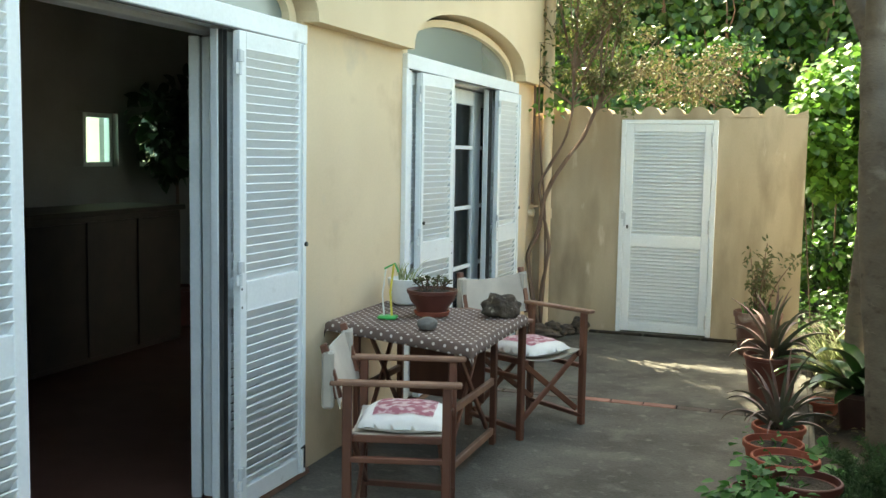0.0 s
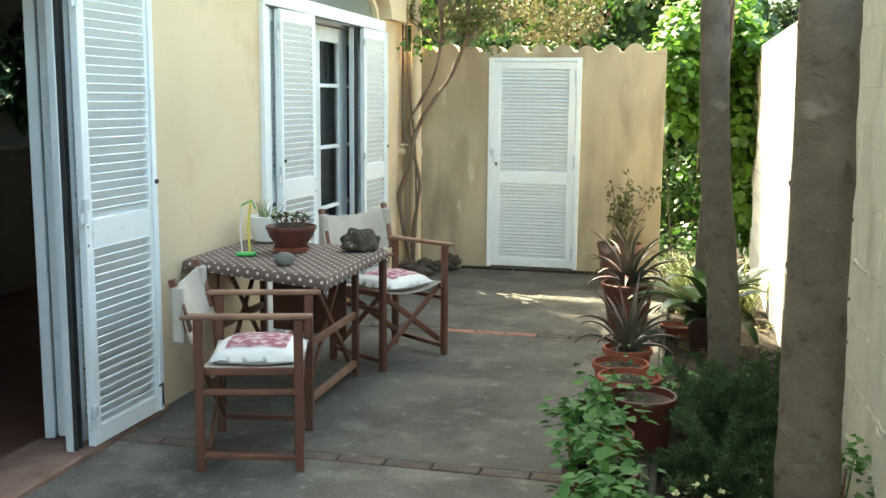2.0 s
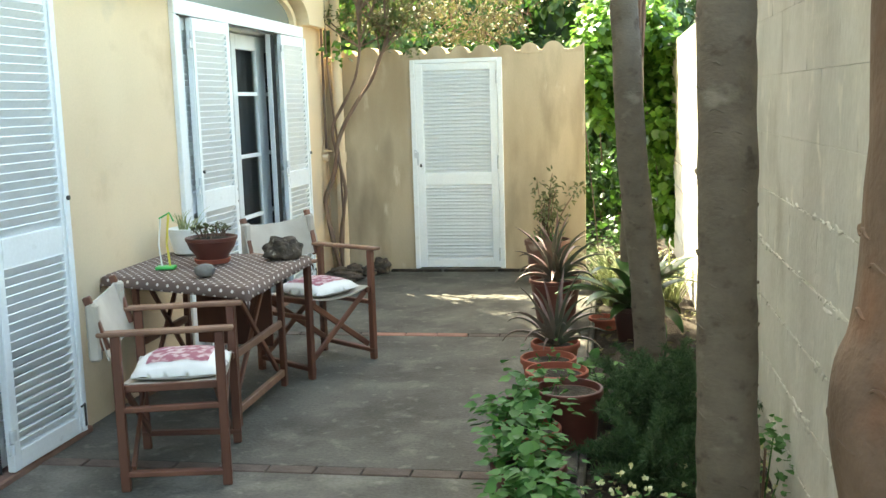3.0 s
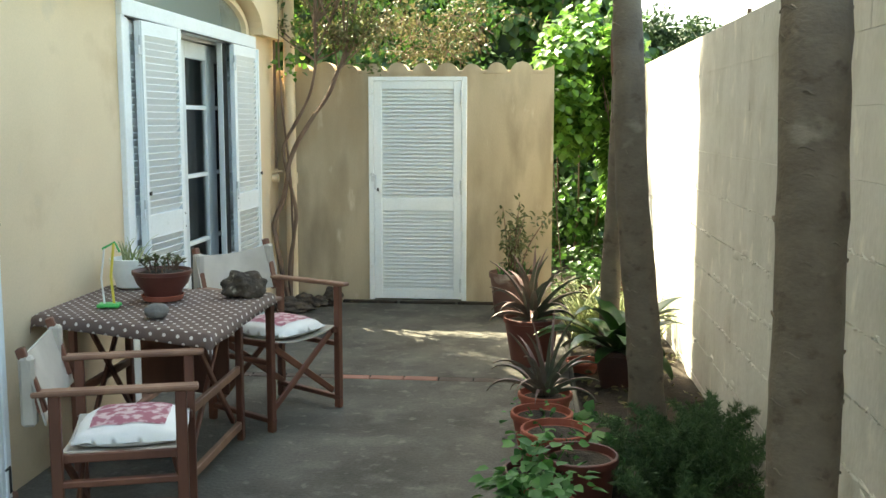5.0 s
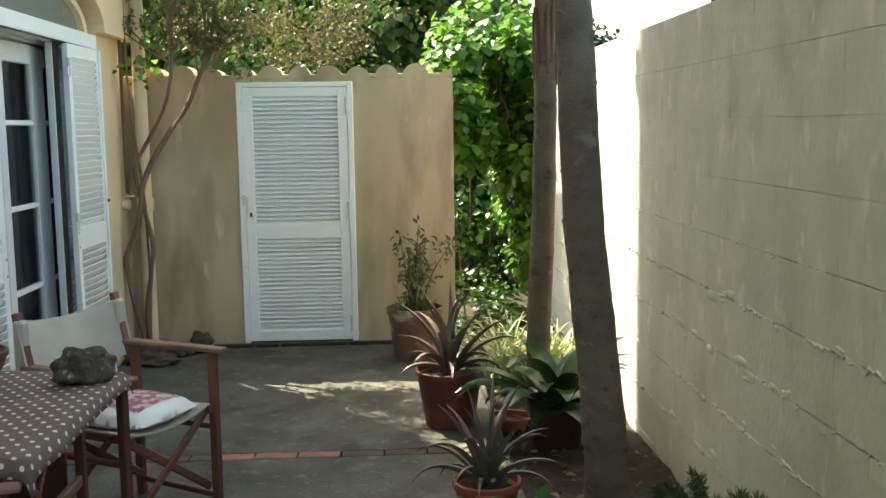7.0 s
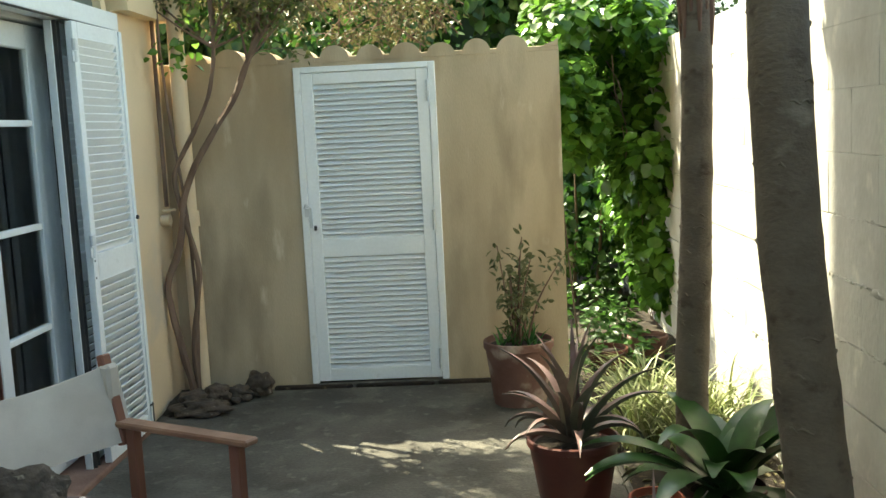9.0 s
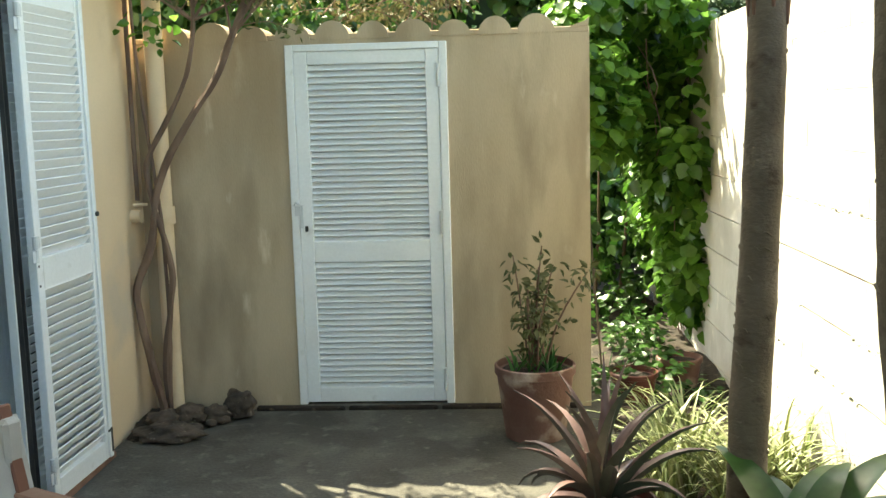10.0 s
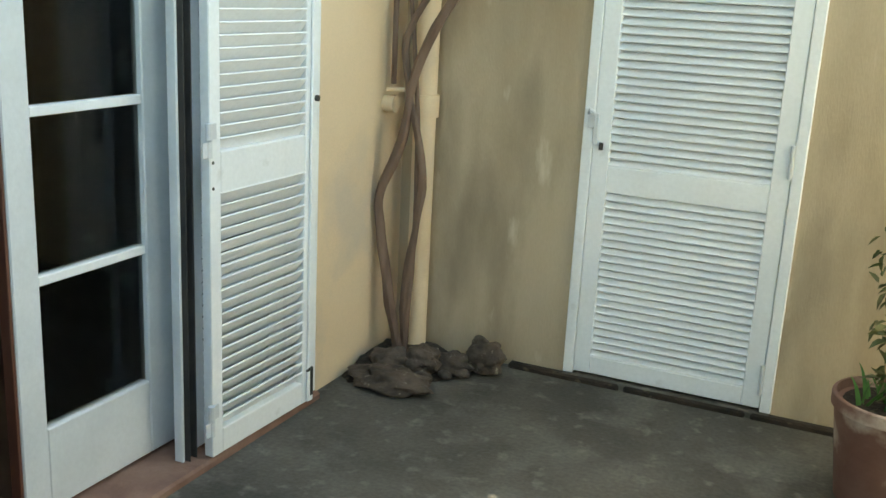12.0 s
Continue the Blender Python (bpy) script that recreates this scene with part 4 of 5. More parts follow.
shrub = thing("climbing_shrub", "twiggy climbing shrub with bare twisted stems in the corner", "shrub", at=(-2.52, 9.78, 0))
STEMS = (
    ([(0.0, 0, 0.0), (-0.05, -0.02, 0.25), (-0.10, -0.02, 0.55), (-0.11, -0.03, 0.72), (-0.02, -0.02, 0.95), (0.02, 0, 1.22), (0.16, 0, 1.5), (0.34, 0, 1.75), (0.43, 0, 1.95), (0.52, 0, 2.12)], 0.021, 0.016),
    ([(0.01, 0.02, 0.0), (0.0, 0.01, 0.3), (0.05, 0, 0.62), (0.07, 0, 0.80), (0.03, 0, 1.0), (-0.01, 0, 1.15), (-0.03, 0, 1.35), (0.08, 0, 1.55), (0.2, 0, 1.78), (0.25, 0, 2.05), (0.24, 0.0, 2.4)], 0.017, 0.011),
    ([(0.01, 0.01, 0.02), (0.03, 0.02, 0.5), (0.02, 0.03, 1.0), (0.0, 0.02, 1.3), (-0.05, 0.0, 1.9), (-0.06, 0.0, 2.6)], 0.010, 0.007),
)
for pts, r0, r1 in STEMS:
    sp = smooth_path(pts, 5)
    part("stem", tube(bmesh.new(), sp, [r0 + (r1 - r0) * i / (len(sp) - 1) for i in range(len(sp))], 10, 0.55, r0 * 100), M_STEM, shrub, "", True)
rs = random.Random(12)
green, dry = [], []
for k in range(15):
    s = Vector(rs.choice(((0.52, 0, 2.1), (0.5, 0.03, 2.08), (0.44, 0, 1.97), (0.25, 0, 2.05), (0.24, 0, 2.35))))
    az, el = rs.uniform(-0.5, 3.5), rs.uniform(0.35, 1.4)
    ln = rs.uniform(0.55, 1.15)
    d = Vector((math.cos(az) * math.cos(el), abs(math.sin(az)) * math.cos(el) * 0.5, math.sin(el)))
    sp = smooth_path([s, s + d * ln * 0.4 + Vector((rs.uniform(-.06, .06), rs.uniform(-.05, .05), 0)), s + d * ln + Vector((rs.uniform(-.1, .1), rs.uniform(-.08, .08), rs.uniform(-.05, .08)))], 5)
    part("branch", tube(bmesh.new(), sp, [0.009 - 0.006 * i / (len(sp) - 1) for i in range(len(sp))], 6), M_STEM, shrub, "", True)
    for _ in range(8):
        p = sp[rs.randrange(2, len(sp))]
        e = Vector((rs.uniform(-1, 1), rs.uniform(-0.6, 0.8), rs.uniform(-0.15, 0.9))).normalized() * rs.uniform(0.14, 0.38)
        tw = smooth_path([p, p + e * 0.5 + Vector((0, 0, 0.02)), p + e + Vector((0, 0, -0.03))], 3)
        part("twig", tube(bmesh.new(), tw, [0.0035 - 0.002 * i / 6 for i in range(7)], 4), M_STEM, shrub, "", True)
        (dry if rs.random() < 0.45 else green).extend(tuple(q) for q in tw[2:])
# tall upper shoots
for k in range(13):
    s = Vector(rs.choice(((0.24, 0, 2.38), (0.25, 0, 2.1), (0.5, 0, 2.1))))
    tip = Vector((rs.uniform(-0.05, 0.85), rs.uniform(-0.05, 0.35), rs.uniform(3.0, 4.1)))
    sp = smooth_path([s, (s + tip) / 2 + Vector((rs.uniform(-.12, .12), rs.uniform(-.05, .05), 0)), tip], 6)
    part("branch", tube(bmesh.new(), sp, [0.010 - 0.007 * i / (len(sp) - 1) for i in range(len(sp))], 6), M_STEM, shrub, "", True)
    for _ in range(7):
        p = sp[rs.randrange(5, len(sp))]
        e = Vector((rs.uniform(-1, 1), rs.uniform(-0.6, 0.8), rs.uniform(-0.2, 0.9))).normalized() * rs.uniform(0.16, 0.42)
        tw = smooth_path([p, p + e * 0.5 + Vector((0, 0, 0.02)), p + e], 3)
        part("twig", tube(bmesh.new(), tw, [0.0035 - 0.002 * i / 6 for i in range(7)], 4), M_STEM, shrub, "", True)
        green.extend(tuple(q) for q in tw[2:])
P, D, Nn, Ln = clump_leaves(green, 5, 0.055, 0.046)
leaf_cloud("shrub_leaves", P, D, Nn, Ln, M_SHRUBGREEN, shrub, wide=0.6)["kind"] = "stuff"
P, D, Nn, Ln = clump_leaves(dry, 4, 0.055, 0.042)
leaf_cloud("faded_leaves", P, D, Nn, Ln, M_SHRUB, shrub, "faded yellow-brown leaves", wide=0.55)["kind"] = "stuff"
P, D, Nn, Ln = clump_leaves([(-0.02, 0.0, 2.02), (0.05, 0.02, 1.97), (0.1, 0.05, 2.1), (0.02, 0.1, 2.3), (0.1, 0.1, 2.5)], 11, 0.1, 0.055)
leaf_cloud("young_leaves", P, D, Nn, Ln, M_IVY, shrub, "bright green young leaves")["kind"] = "stuff"

for at, size, sd, m_, lab in (((-2.42, 9.52, 0.03), (0.17, 0.10, 0.048), 1, M_ROCK, "broad flat brown rock at the foot of the shrub"), ((-2.38, 9.70, 0.06), (0.08, 0.065, 0.06), 2, M_ROCK, "dark brown rock at the foot of the shrub"),
                              ((-2.16, 9.84, 0.075), (0.085, 0.07, 0.08), 3, M_ROCK, "rounded dark rock beside the garden wall"), ((-2.28, 9.78, 0.04), (0.09, 0.07, 0.05), 4, M_ROCK, "small dark stone between the corner rocks"),
                              ((-2.50, 9.66, 0.04), (0.09, 0.07, 0.06), 6, M_ROCK, "small dark stone between the corner rocks")):
    r = part("rock", rock(bmesh.new(), at, size, sd, 0.34, 2.0, 4), m_, None, "", True, 70)
    tagged(r, lab, "rock", "rocks in the corner")


b = bmesh.new()
lathe(b, [(0.30, -0.012), (0.26, 0.010), (0.17, 0.035), (0.08, 0.05), (0.002, 0.055)], 28)
for v in b.verts:
    v.co *= 1 + 0.25 * noise.noise(v.co * 7)
    v.co.z += 0.012 * noise.noise(v.co * 22)
    v.co.x = max(v.co.x, -0.13)
    v.co.y = min(v.co.y, 0.20)
ob = part("soil_mound", b, M_SOIL, None, "", True, 70)
ob.matrix_basis = pose(-2.52, 9.78, 0.0)
tagged(ob, "low mound of dark crumbly soil round the shrub", "soil")
for k, (x, y, r) in enumerate(((-2.33, 9.60, 0.034), (-2.27, 9.69, 0.026), (-2.46, 9.60, 0.028), (-2.22, 9.74, 0.03), (-2.36, 9.82, 0.03), (-2.53, 9.58, 0.024))):
    ob = part("rock", rock(bmesh.new(), (0, 0, r * 0.6), (r * 1.3, r, r * 0.8), 20 + k, 0.3, 2.0, 2), M_ROCK, None, "", True, 70)
    ob.matrix_basis = pose(x, y, 0.008)
    tagged(ob, "small crumbly brown stone among the corner rocks", "rock", "rocks in the corner")


# ---- folding chairs ----
def director_chair(label, at, turn, slip=0.0):
    c = thing("folding_chair", label, "chair", "folding canvas chairs", at, turn)
    hw, hd = 0.262, 0.205

    def bar(name, a, b_, w=0.024, t=0.019, m_=M_WOOD):
        a, b_ = Vector(a), Vector(b_)
        d = b_ - a
        q = d.to_track_quat("Z", "Y").to_matrix().to_4x4()
        return part(name, abox((-w, -t, 0), (w, t, d.length), 0.004, Matrix.Translation(a) @ q), m_, c)
    for sx in (-1, 1):
        bar("leg", (sx * hw, hd, 0), (sx * hw, hd, 0.655), 0.016, 0.019)
        bar("leg", (sx * hw, -hd, 0), (sx * hw, -hd, 0.655), 0.016, 0.019)
        part("armrest", abox((sx * hw - 0.028, -hd - 0.07, 0.655), (sx * hw + 0.028, hd + 0.06, 0.674), 0.005), M_WOODWORN, c)
        bar("side_rail", (sx * hw, -hd, 0.345), (sx * hw, hd, 0.345), 0.015, 0.012)
        bar("foot_rail", (sx * (hw - 0.002), -hd - 0.02, 0.075), (sx * (hw - 0.002), hd + 0.02, 0.055), 0.017, 0.012)
        bar("seat_rail", (sx * (hw - 0.035), -hd - 0.01, 0.425), (sx * (hw - 0.035), hd + 0.01, 0.425), 0.014, 0.016)
        bar("back_post", (sx * (hw - 0.004), -hd - 0.035, 0.60), (sx * (hw - 0.004), -hd - 0.10, 0.905 - slip), 0.017, 0.015)
        for yy in (hd - 0.024, -hd + 0.024):
            bar("cross_leg", (sx * (hw - 0.01), yy + 0.008 * sx, 0.09), (-sx * (hw - 0.035), yy + 0.008 * sx, 0.42), 0.008, 0.017)
    b = bmesh.new()
    n = 10
    rows = []
    for i in range(n + 1):
        u = i / n
        xx = -hw + 0.03 + (2 * hw - 0.06) * u
        sag = 0.028 * (1 - (2 * u - 1) ** 2)
        rows.append([b.verts.new((xx, yy, 0.447 - sag + dz)) for yy, dz in ((-hd, 0), (0, -0.006), (hd, 0))] + [b.verts.new((xx, yy, 0.443 - sag - 0.004)) for yy in (hd, 0, -hd)])
    for p, q in zip(rows, rows[1:]):
        for k in range(6):
            b.faces.new((p[k], p[(k + 1) % 6], q[(k + 1) % 6], q[k]))
    b.faces.new(rows[0][::-1])
    b.faces.new(rows[-1])
    part("seat", b, M_CANVAS, c, "off-white canvas seat", True)
    b = bmesh.new()
    rows = []
    for i in range(n + 1):
        u = i / n
        xx = -hw - 0.022 + (2 * hw + 0.044) * u
        bow = 0.035 * (1 - (2 * u - 1) ** 2)
        row = []
        for v, o in ((0, 0), (0.5, 0), (1, 0), (1, 0.006), (0.5, 0.006), (0, 0.006)):
            z = 0.645 - slip + 0.235 * v - (0.03 * (1 - (2 * u - 1) ** 2) if v == 1 else 0)
            y = -hd - 0.045 - 0.055 * v - bow * (0.7 + 0.3 * v) + 0.022 - o
            row.append(b.verts.new((xx, y, z)))
        rows.append(row)
    for p, q in zip(rows, rows[1:]):
        for k in range(6):
            b.faces.new((p[k], p[(k + 1) % 6], q[(k + 1) % 6], q[k]))
    b.faces.new(rows[0][::-1])
    b.faces.new(rows[-1])
    back = part("backrest", b, M_CANVAS, c, "off-white canvas backrest", True)
    for sx in (-1, 1):
        part("sleeve", abox((sx * (hw - 0.004) - 0.024, -hd - 0.105, 0.64 - slip), (sx * (hw - 0.004) + 0.024, -hd - 0.055, 0.878 - slip), 0.01), M_CANVAS, back)
    return c


def cushion(label, at, turn, lean=0):
    c = thing("seat_cushion", label, "cushion", "cushions on the chairs", at, turn)

    def skin(b, half, zoff, lo, hi, n=22):
        g = []
        for j in range(n + 1):
            row = []
            for i in range(n + 1):
                u, v = lo + (hi - lo) * i / n, lo + (hi - lo) * j / n
                puff = max(0.0, (1 - abs(u) ** 2.6) * (1 - abs(v) ** 2.6)) ** 0.55
                pinch = 1 - 0.07 * (abs(u * v)) - 0.05 * (1 - puff) * (1 - max(abs(u), abs(v)) ** 8 * 0.3)
                wr = 0.007 * noise.noise(Vector((u * 5 + at[0] * 9, v * 3, 1))) * (0.4 + abs(u))
                row.append(b.verts.new((u * half * pinch, v * half * pinch, zoff + (0.062 * puff + wr) * (1 if half > 0 else 1))))
            g.append(row)
        for j in range(n):
            for i in range(n):
                b.faces.new((g[j][i], g[j][i + 1], g[j + 1][i + 1], g[j + 1][i]))
        return g
    b = bmesh.new()
    top = skin(b, 0.205, 0.03, -1, 1)
    n = 22
    low = [[b.verts.new((v.co.x, v.co.y, 0.03 - 0.55 * (v.co.z - 0.03))) for v in row] for row in top]
    for j in range(n):
        for i in range(n):
            b.faces.new((low[j][i], low[j + 1][i], low[j + 1][i + 1], low[j][i + 1]))
    bmesh.ops.remove_doubles(b, verts=b.verts, dist=0.0008)
    pillow = part("pillow", b, M_COTTON, c, "white cotton cushion cover", True, 80)
    b = bmesh.new()
    skin(b, 0.205, 0.0325, -0.66, 0.66, 18)
    part("printed_panel", b, M_PINK, pillow, "square pink printed panel", True, 80)
    return c


C1 = ((-1.94, 4.99, 0), -73.5)
C2 = ((-1.835, 6.70, 0), -118.0)
director_chair("red-brown wooden folding chair with slipped off-white canvas back", *C1, slip=0.085)
director_chair("red-brown wooden folding chair beside the table end", *C2, slip=0.035).scale = (1.02, 1.02, 1.035)
cushion("white cushion with pink printed square on the chair", (-1.925, 4.995, 0.425), -76.0)
cushion("white cushion with pink printed square, slightly slumped", (-1.82, 6.69, 0.44), -116.0)

# ---- table ----
table = thing("folding_table", "folding wooden table under a dotted cloth", "table", at=(-2.197, 5.957, 0))
HW, HD, TZ = 0.442, 0.44, 0.722


def skewed(bm):
    """The table stands askew: its far side is turned less than its near side."""
    for v in bm.verts:
        v.co.y = -0.27 * v.co.x + v.co.y * (1 + 0.26 * v.co.x)
    return bm


part("tabletop", skewed(abox((-HW, -HD, TZ - 0.028), (HW, HD, TZ), 0.006)), M_WOOD, table)
for sx in (-1, 1):
    for sy in (-1, 1):
        part("leg", skewed(abox((sx * 0.30 - 0.017, sy * 0.33 - 0.02, 0), (sx * 0.30 + 0.017, sy * 0.33 + 0.02, TZ - 0.028), 0.004)), M_WOOD, table)
    part("foot_rail", skewed(abox((sx * 0.30 - 0.014, -0.31, 0.06), (sx * 0.30 + 0.014, 0.31, 0.10), 0.004)), M_WOODWORN, table)
    part("top_rail", skewed(abox((sx * 0.30 - 0.014, -0.31, TZ - 0.09), (sx * 0.30 + 0.014, 0.31, TZ - 0.03), 0.004)), M_WOOD, table)
    part("side_rail", skewed(abox((sx * 0.30 - 0.012, -0.31, 0.34), (sx * 0.30 + 0.012, 0.31, 0.38), 0.004)), M_WOODWORN, table)
part("drop_leaf", skewed(abox((-0.24, 0.335, 0.22), (0.24, 0.353, TZ - 0.03), 0.004)), M_WOOD, table)
for sx in (-1, 1):
    for k in (-1, 1):
        a, e = Vector((sx * 0.27, -0.30 * k, 0.10)), Vector((sx * 0.27 - 0.02 * k, 0.26 * k, 0.66))
        q = (e - a).to_track_quat("Z", "Y").to_matrix().to_4x4()
        part("brace", skewed(abox((-0.010, -0.014, 0), (0.010, 0.014, (e - a).length), 0.003, Matrix.Translation(a) @ q)), M_WOOD, table)
cloth = thing("tablecloth", "brown tablecloth with white dots over the table", "tablecloth", at=(-2.197, 5.957, 0))
b = bmesh.new()
nu, nv = 46, 40
OH = 0.06
g = []
for j in range(nv + 1):
    row = []
    for i in range(nu + 1):
        u, v = -HW - OH + (2 * HW + 2 * OH) * i / nu, -HD - OH + (2 * HD + 2 * OH) * j / nv
        ox, oy = max(0, abs(u) - HW - 0.004), max(0, abs(v) - HD - 0.004)
        x = math.copysign(min(abs(u), HW + 0.006 + ox * 0.35), u)
        y = math.copysign(min(abs(v), HD + 0.006 + oy * 0.35), v)
        z = TZ + 0.004 - (ox + oy) * 0.88 + 0.0015 * noise.noise(Vector((u * 7, v * 7, 0)))
        flare = 0.016 * noise.noise(Vector((u * 6, v * 6, 3)))
        x += flare * (ox > 0)
        y += flare * (oy > 0)
        row.append(b.verts.new((x, y, z)))
    g.append(row)
uvl = b.loops.layers.uv.new("weave")
for j in range(nv):
    for i in range(nu):
        fc = b.faces.new((g[j][i], g[j][i + 1], g[j + 1][i + 1], g[j + 1][i]))
        for lp, (di, dj) in zip(fc.loops, ((0, 0), (1, 0), (1, 1), (0, 1))):
            lp[uvl].uv = ((2 * HW + 2 * OH) * (i + di) / nu, (2 * HD + 2 * OH) * (j + dj) / nv)
ob = part("cloth", skewed(b), M_CLOTH, cloth, "", True, 80)
sol = ob.modifiers.new("thickness", "SOLIDIFY")
sol.thickness = 0.002
TT = TZ + 0.007


# ---- things on the table ----
def pot_profile(r0, r1, h, rim=0.03, lip=0.008, wall=0.012, fill=0.03):
    return [(r0 * 0.9, 0), (r0, 0.004), (r1 - lip - 0.002, h - rim), (r1 - lip, h - rim), (r1, h - rim + 0.003), (r1, h - 0.004), (r1 - 0.004, h), (r1 - wall, h), (r1 - wall - 0.004, h - fill), (0.002, h - fill + 0.004)]


bowl = thing("bonsai_bowl", "round brown terracotta bowl with saucer planted with succulents", "plant bowl", at=(-2.20, 6.05, TT))
bowl.scale = (0.84, 0.84, 0.92)
part("saucer", lathe(bmesh.new(), [(0.08, 0), (0.105, 0.004), (0.118, 0.03), (0.112, 0.032), (0.1, 0.01), (0.002, 0.01)], 32), M_TERRA, bowl, "", True)
part("bowl", lathe(bmesh.new(), [(0.075, 0.012), (0.10, 0.03), (0.105, 0.05), (0.14, 0.09), (0.158, 0.135), (0.164, 0.137), (0.165, 0.155), (0.155, 0.157), (0.145, 0.14), (0.002, 0.142)], 36), M_BROWNPLASTIC, bowl, "", True)
part("soil", lathe(bmesh.new(), [(0.144, 0.137), (0.10, 0.15), (0.002, 0.155)], 24), M_SOIL, bowl, "", True)
b = bmesh.new()
rs = random.Random(3)
P, D, Nn, Ln = [], [], [], []
for k in range(16):
    a, r = rs.uniform(0, 6.28), rs.uniform(0.01, 0.12)
    q = [Vector((math.cos(a) * r, math.sin(a) * r, 0.145)), Vector((math.cos(a) * r * 1.15, math.sin(a) * r * 1.15, 0.17)), Vector((math.cos(a) * r * 1.35 + rs.uniform(-.03, .03), math.sin(a) * r * 1.35, 0.185 + rs.uniform(0, 0.035)))]
    part("stem", tube(bmesh.new(), q, [0.006, 0.005, 0.004], 6), M_STEM, bowl, "", True)
    for _ in range(9):
        P.append(tuple(q[2] + Vector((rs.uniform(-.012, .012), rs.uniform(-.012, .012), rs.uniform(-.02, .01)))))
        D.append((rs.uniform(-1, 1), rs.uniform(-1, 1), rs.uniform(0.1, 0.9)))
        Nn.append((rs.uniform(-.4, .4), rs.uniform(-.4, .4), 1))
        Ln.append(rs.uniform(0.018, 0.032))
leaf_cloud("succulent_leaves", P, D, Nn, Ln, M_POTSHRUB, bowl, "dusky green succulent leaves", wide=0.9)

wp = thing("flower_pot", "white ceramic pot with a small spiky plant", "flower pot", at=(-2.475, 6.38, TT))
part("pot", lathe(bmesh.new(), [(0.07, 0), (0.085, 0.01), (0.112, 0.12), (0.115, 0.15), (0.107, 0.152), (0.10, 0.125), (0.002, 0.13)], 32), M_POTWHITE, wp, "", True)
b = bmesh.new()
for k in range(22):
    blade(b, (rs.uniform(-.05, .05), rs.uniform(-.05, .05), 0.125), rs.uniform(0, 6.28), rs.uniform(0.1, 0.19), 0.012, rs.uniform(45, 85), rs.uniform(20, 90), 0.003, n=5)
part("leaves", b, M_SPIDER, wp, "pale green spiky leaves", True)

b = rock(bmesh.new(), (0, 0, 0.05), (0.10, 0.065, 0.07), 11, 0.36, 1.9, 4)
ob = part("decorative_rock", b, M_ROCK, None, "", True, 70)
ob.matrix_basis = pose(-1.852, 6.18, TT, 0, 0, 20)
tagged(ob, "jagged dark brown rock on the tablecloth", "rock")
ob = part("pebble", rock(bmesh.new(), (0, 0, 0.03), (0.054, 0.043, 0.036), 5, 0.12, 1.2), M_GREYROCK, None, "", True, 80)
ob.matrix_basis = pose(-2.07, 5.63, TT, 0, 0, 15)
tagged(ob, "smooth grey pebble on the tablecloth", "pebble")
toy = thing("garden_toy", "little green plastic stand with yellow and white sticks", "toy", at=(-2.375, 5.85, TT), turn=10)
part("base", abox((-0.05, -0.035, 0), (0.05, 0.035, 0.018), 0.006), M_GREEN, toy, "bright green plastic base")
part("stick", tube(bmesh.new(), [(0.022, 0, 0.015), (0.012, 0, 0.14), (0.03, 0, 0.29)], 0.006, 8), M_YELLOW, toy, "yellow stick", True)
part("stick", tube(bmesh.new(), [(-0.02, 0.0, 0.015), (-0.03, 0, 0.13), (-0.012, 0, 0.27)], 0.0045, 8), M_POTWHITE, toy, "white stick", True)
part("top_bar", tube(bmesh.new(), [(-0.02, 0, 0.265), (0.035, 0, 0.295), (0.055, 0, 0.25)], 0.005, 8), M_GREEN, toy, "", True)


# ---- pots along the bed ----
def pot(name, label, at, r0, r1, h, material, rim=0.03):
    p = thing(name, label, "potted plant", "potted plants along the bed", at)
    part("pot", lathe(bmesh.new(), pot_profile(r0, r1, h, rim), 32), material, p, "", True)
    part("soil", lathe(bmesh.new(), [(r1 - 0.014, h - 0.032), (r1 * 0.5, h - 0.022), (0.002, h - 0.02)], 24), M_SOIL, p, "", True)
    return p


def aloe(p, h, count, ln, width, seed, start=0.0):
    ra = random.Random(seed)
    for k in range(count):
        f = k / count
        b = blade(bmesh.new(), (ra.uniform(-.02, .02), ra.uniform(-.02, .02), h - 0.02 + 0.03 * f), start + 2.4 * k + ra.uniform(-.3, .3), ln * (0.75 + 0.35 * f) * ra.uniform(0.85, 1.1), width * ra.uniform(0.8, 1.1), 24 + 62 * f, ra.uniform(60, 125) * (1.25 - f), 0.02, 0.55, 9)
        part("leaf", b, M_ALOE, p, "", True, 60)


def basil(p, h, r, count, size, seed, tall=0.16, material=None):
    rb_ = np.random.default_rng(seed)
    b = bmesh.new()
    cs = []
    for k in range(max(5, count // 26)):
        a, rr = rb_.uniform(0, 6.28), r * math.sqrt(rb_.random())
        top = Vector((math.cos(a) * rr * 1.4, math.sin(a) * rr * 1.4, h + tall * rb_.uniform(0.35, 1.0)))
        tube(b, [(math.cos(a) * rr * 0.6, math.sin(a) * rr * 0.6, h - 0.03), (math.cos(a) * rr, math.sin(a) * rr, h + tall * 0.3), top], 0.003, 5)
        cs += [tuple(top), tuple(top * 0.9 + Vector((0, 0, h * 0.08)))]
    part("stems", b, M_BASIL, p, "", True)["kind"] = "stuff"
    C = np.array(cs)[rb_.integers(0, len(cs), count)]
    O = rb_.normal(0, 0.045, (count, 3))
    leaf_cloud("leaves", C + O, np.c_[O[:, :2] / 0.045 + C[:, :2] * 4, rb_.normal(0, 0.35, count)], np.c_[rb_.normal(0, 0.35, (count, 2)), np.ones(count)], size * rb_.uniform(0.6, 1.2, count), material or M_BASIL, p, wide=0.95, fold=0.2)


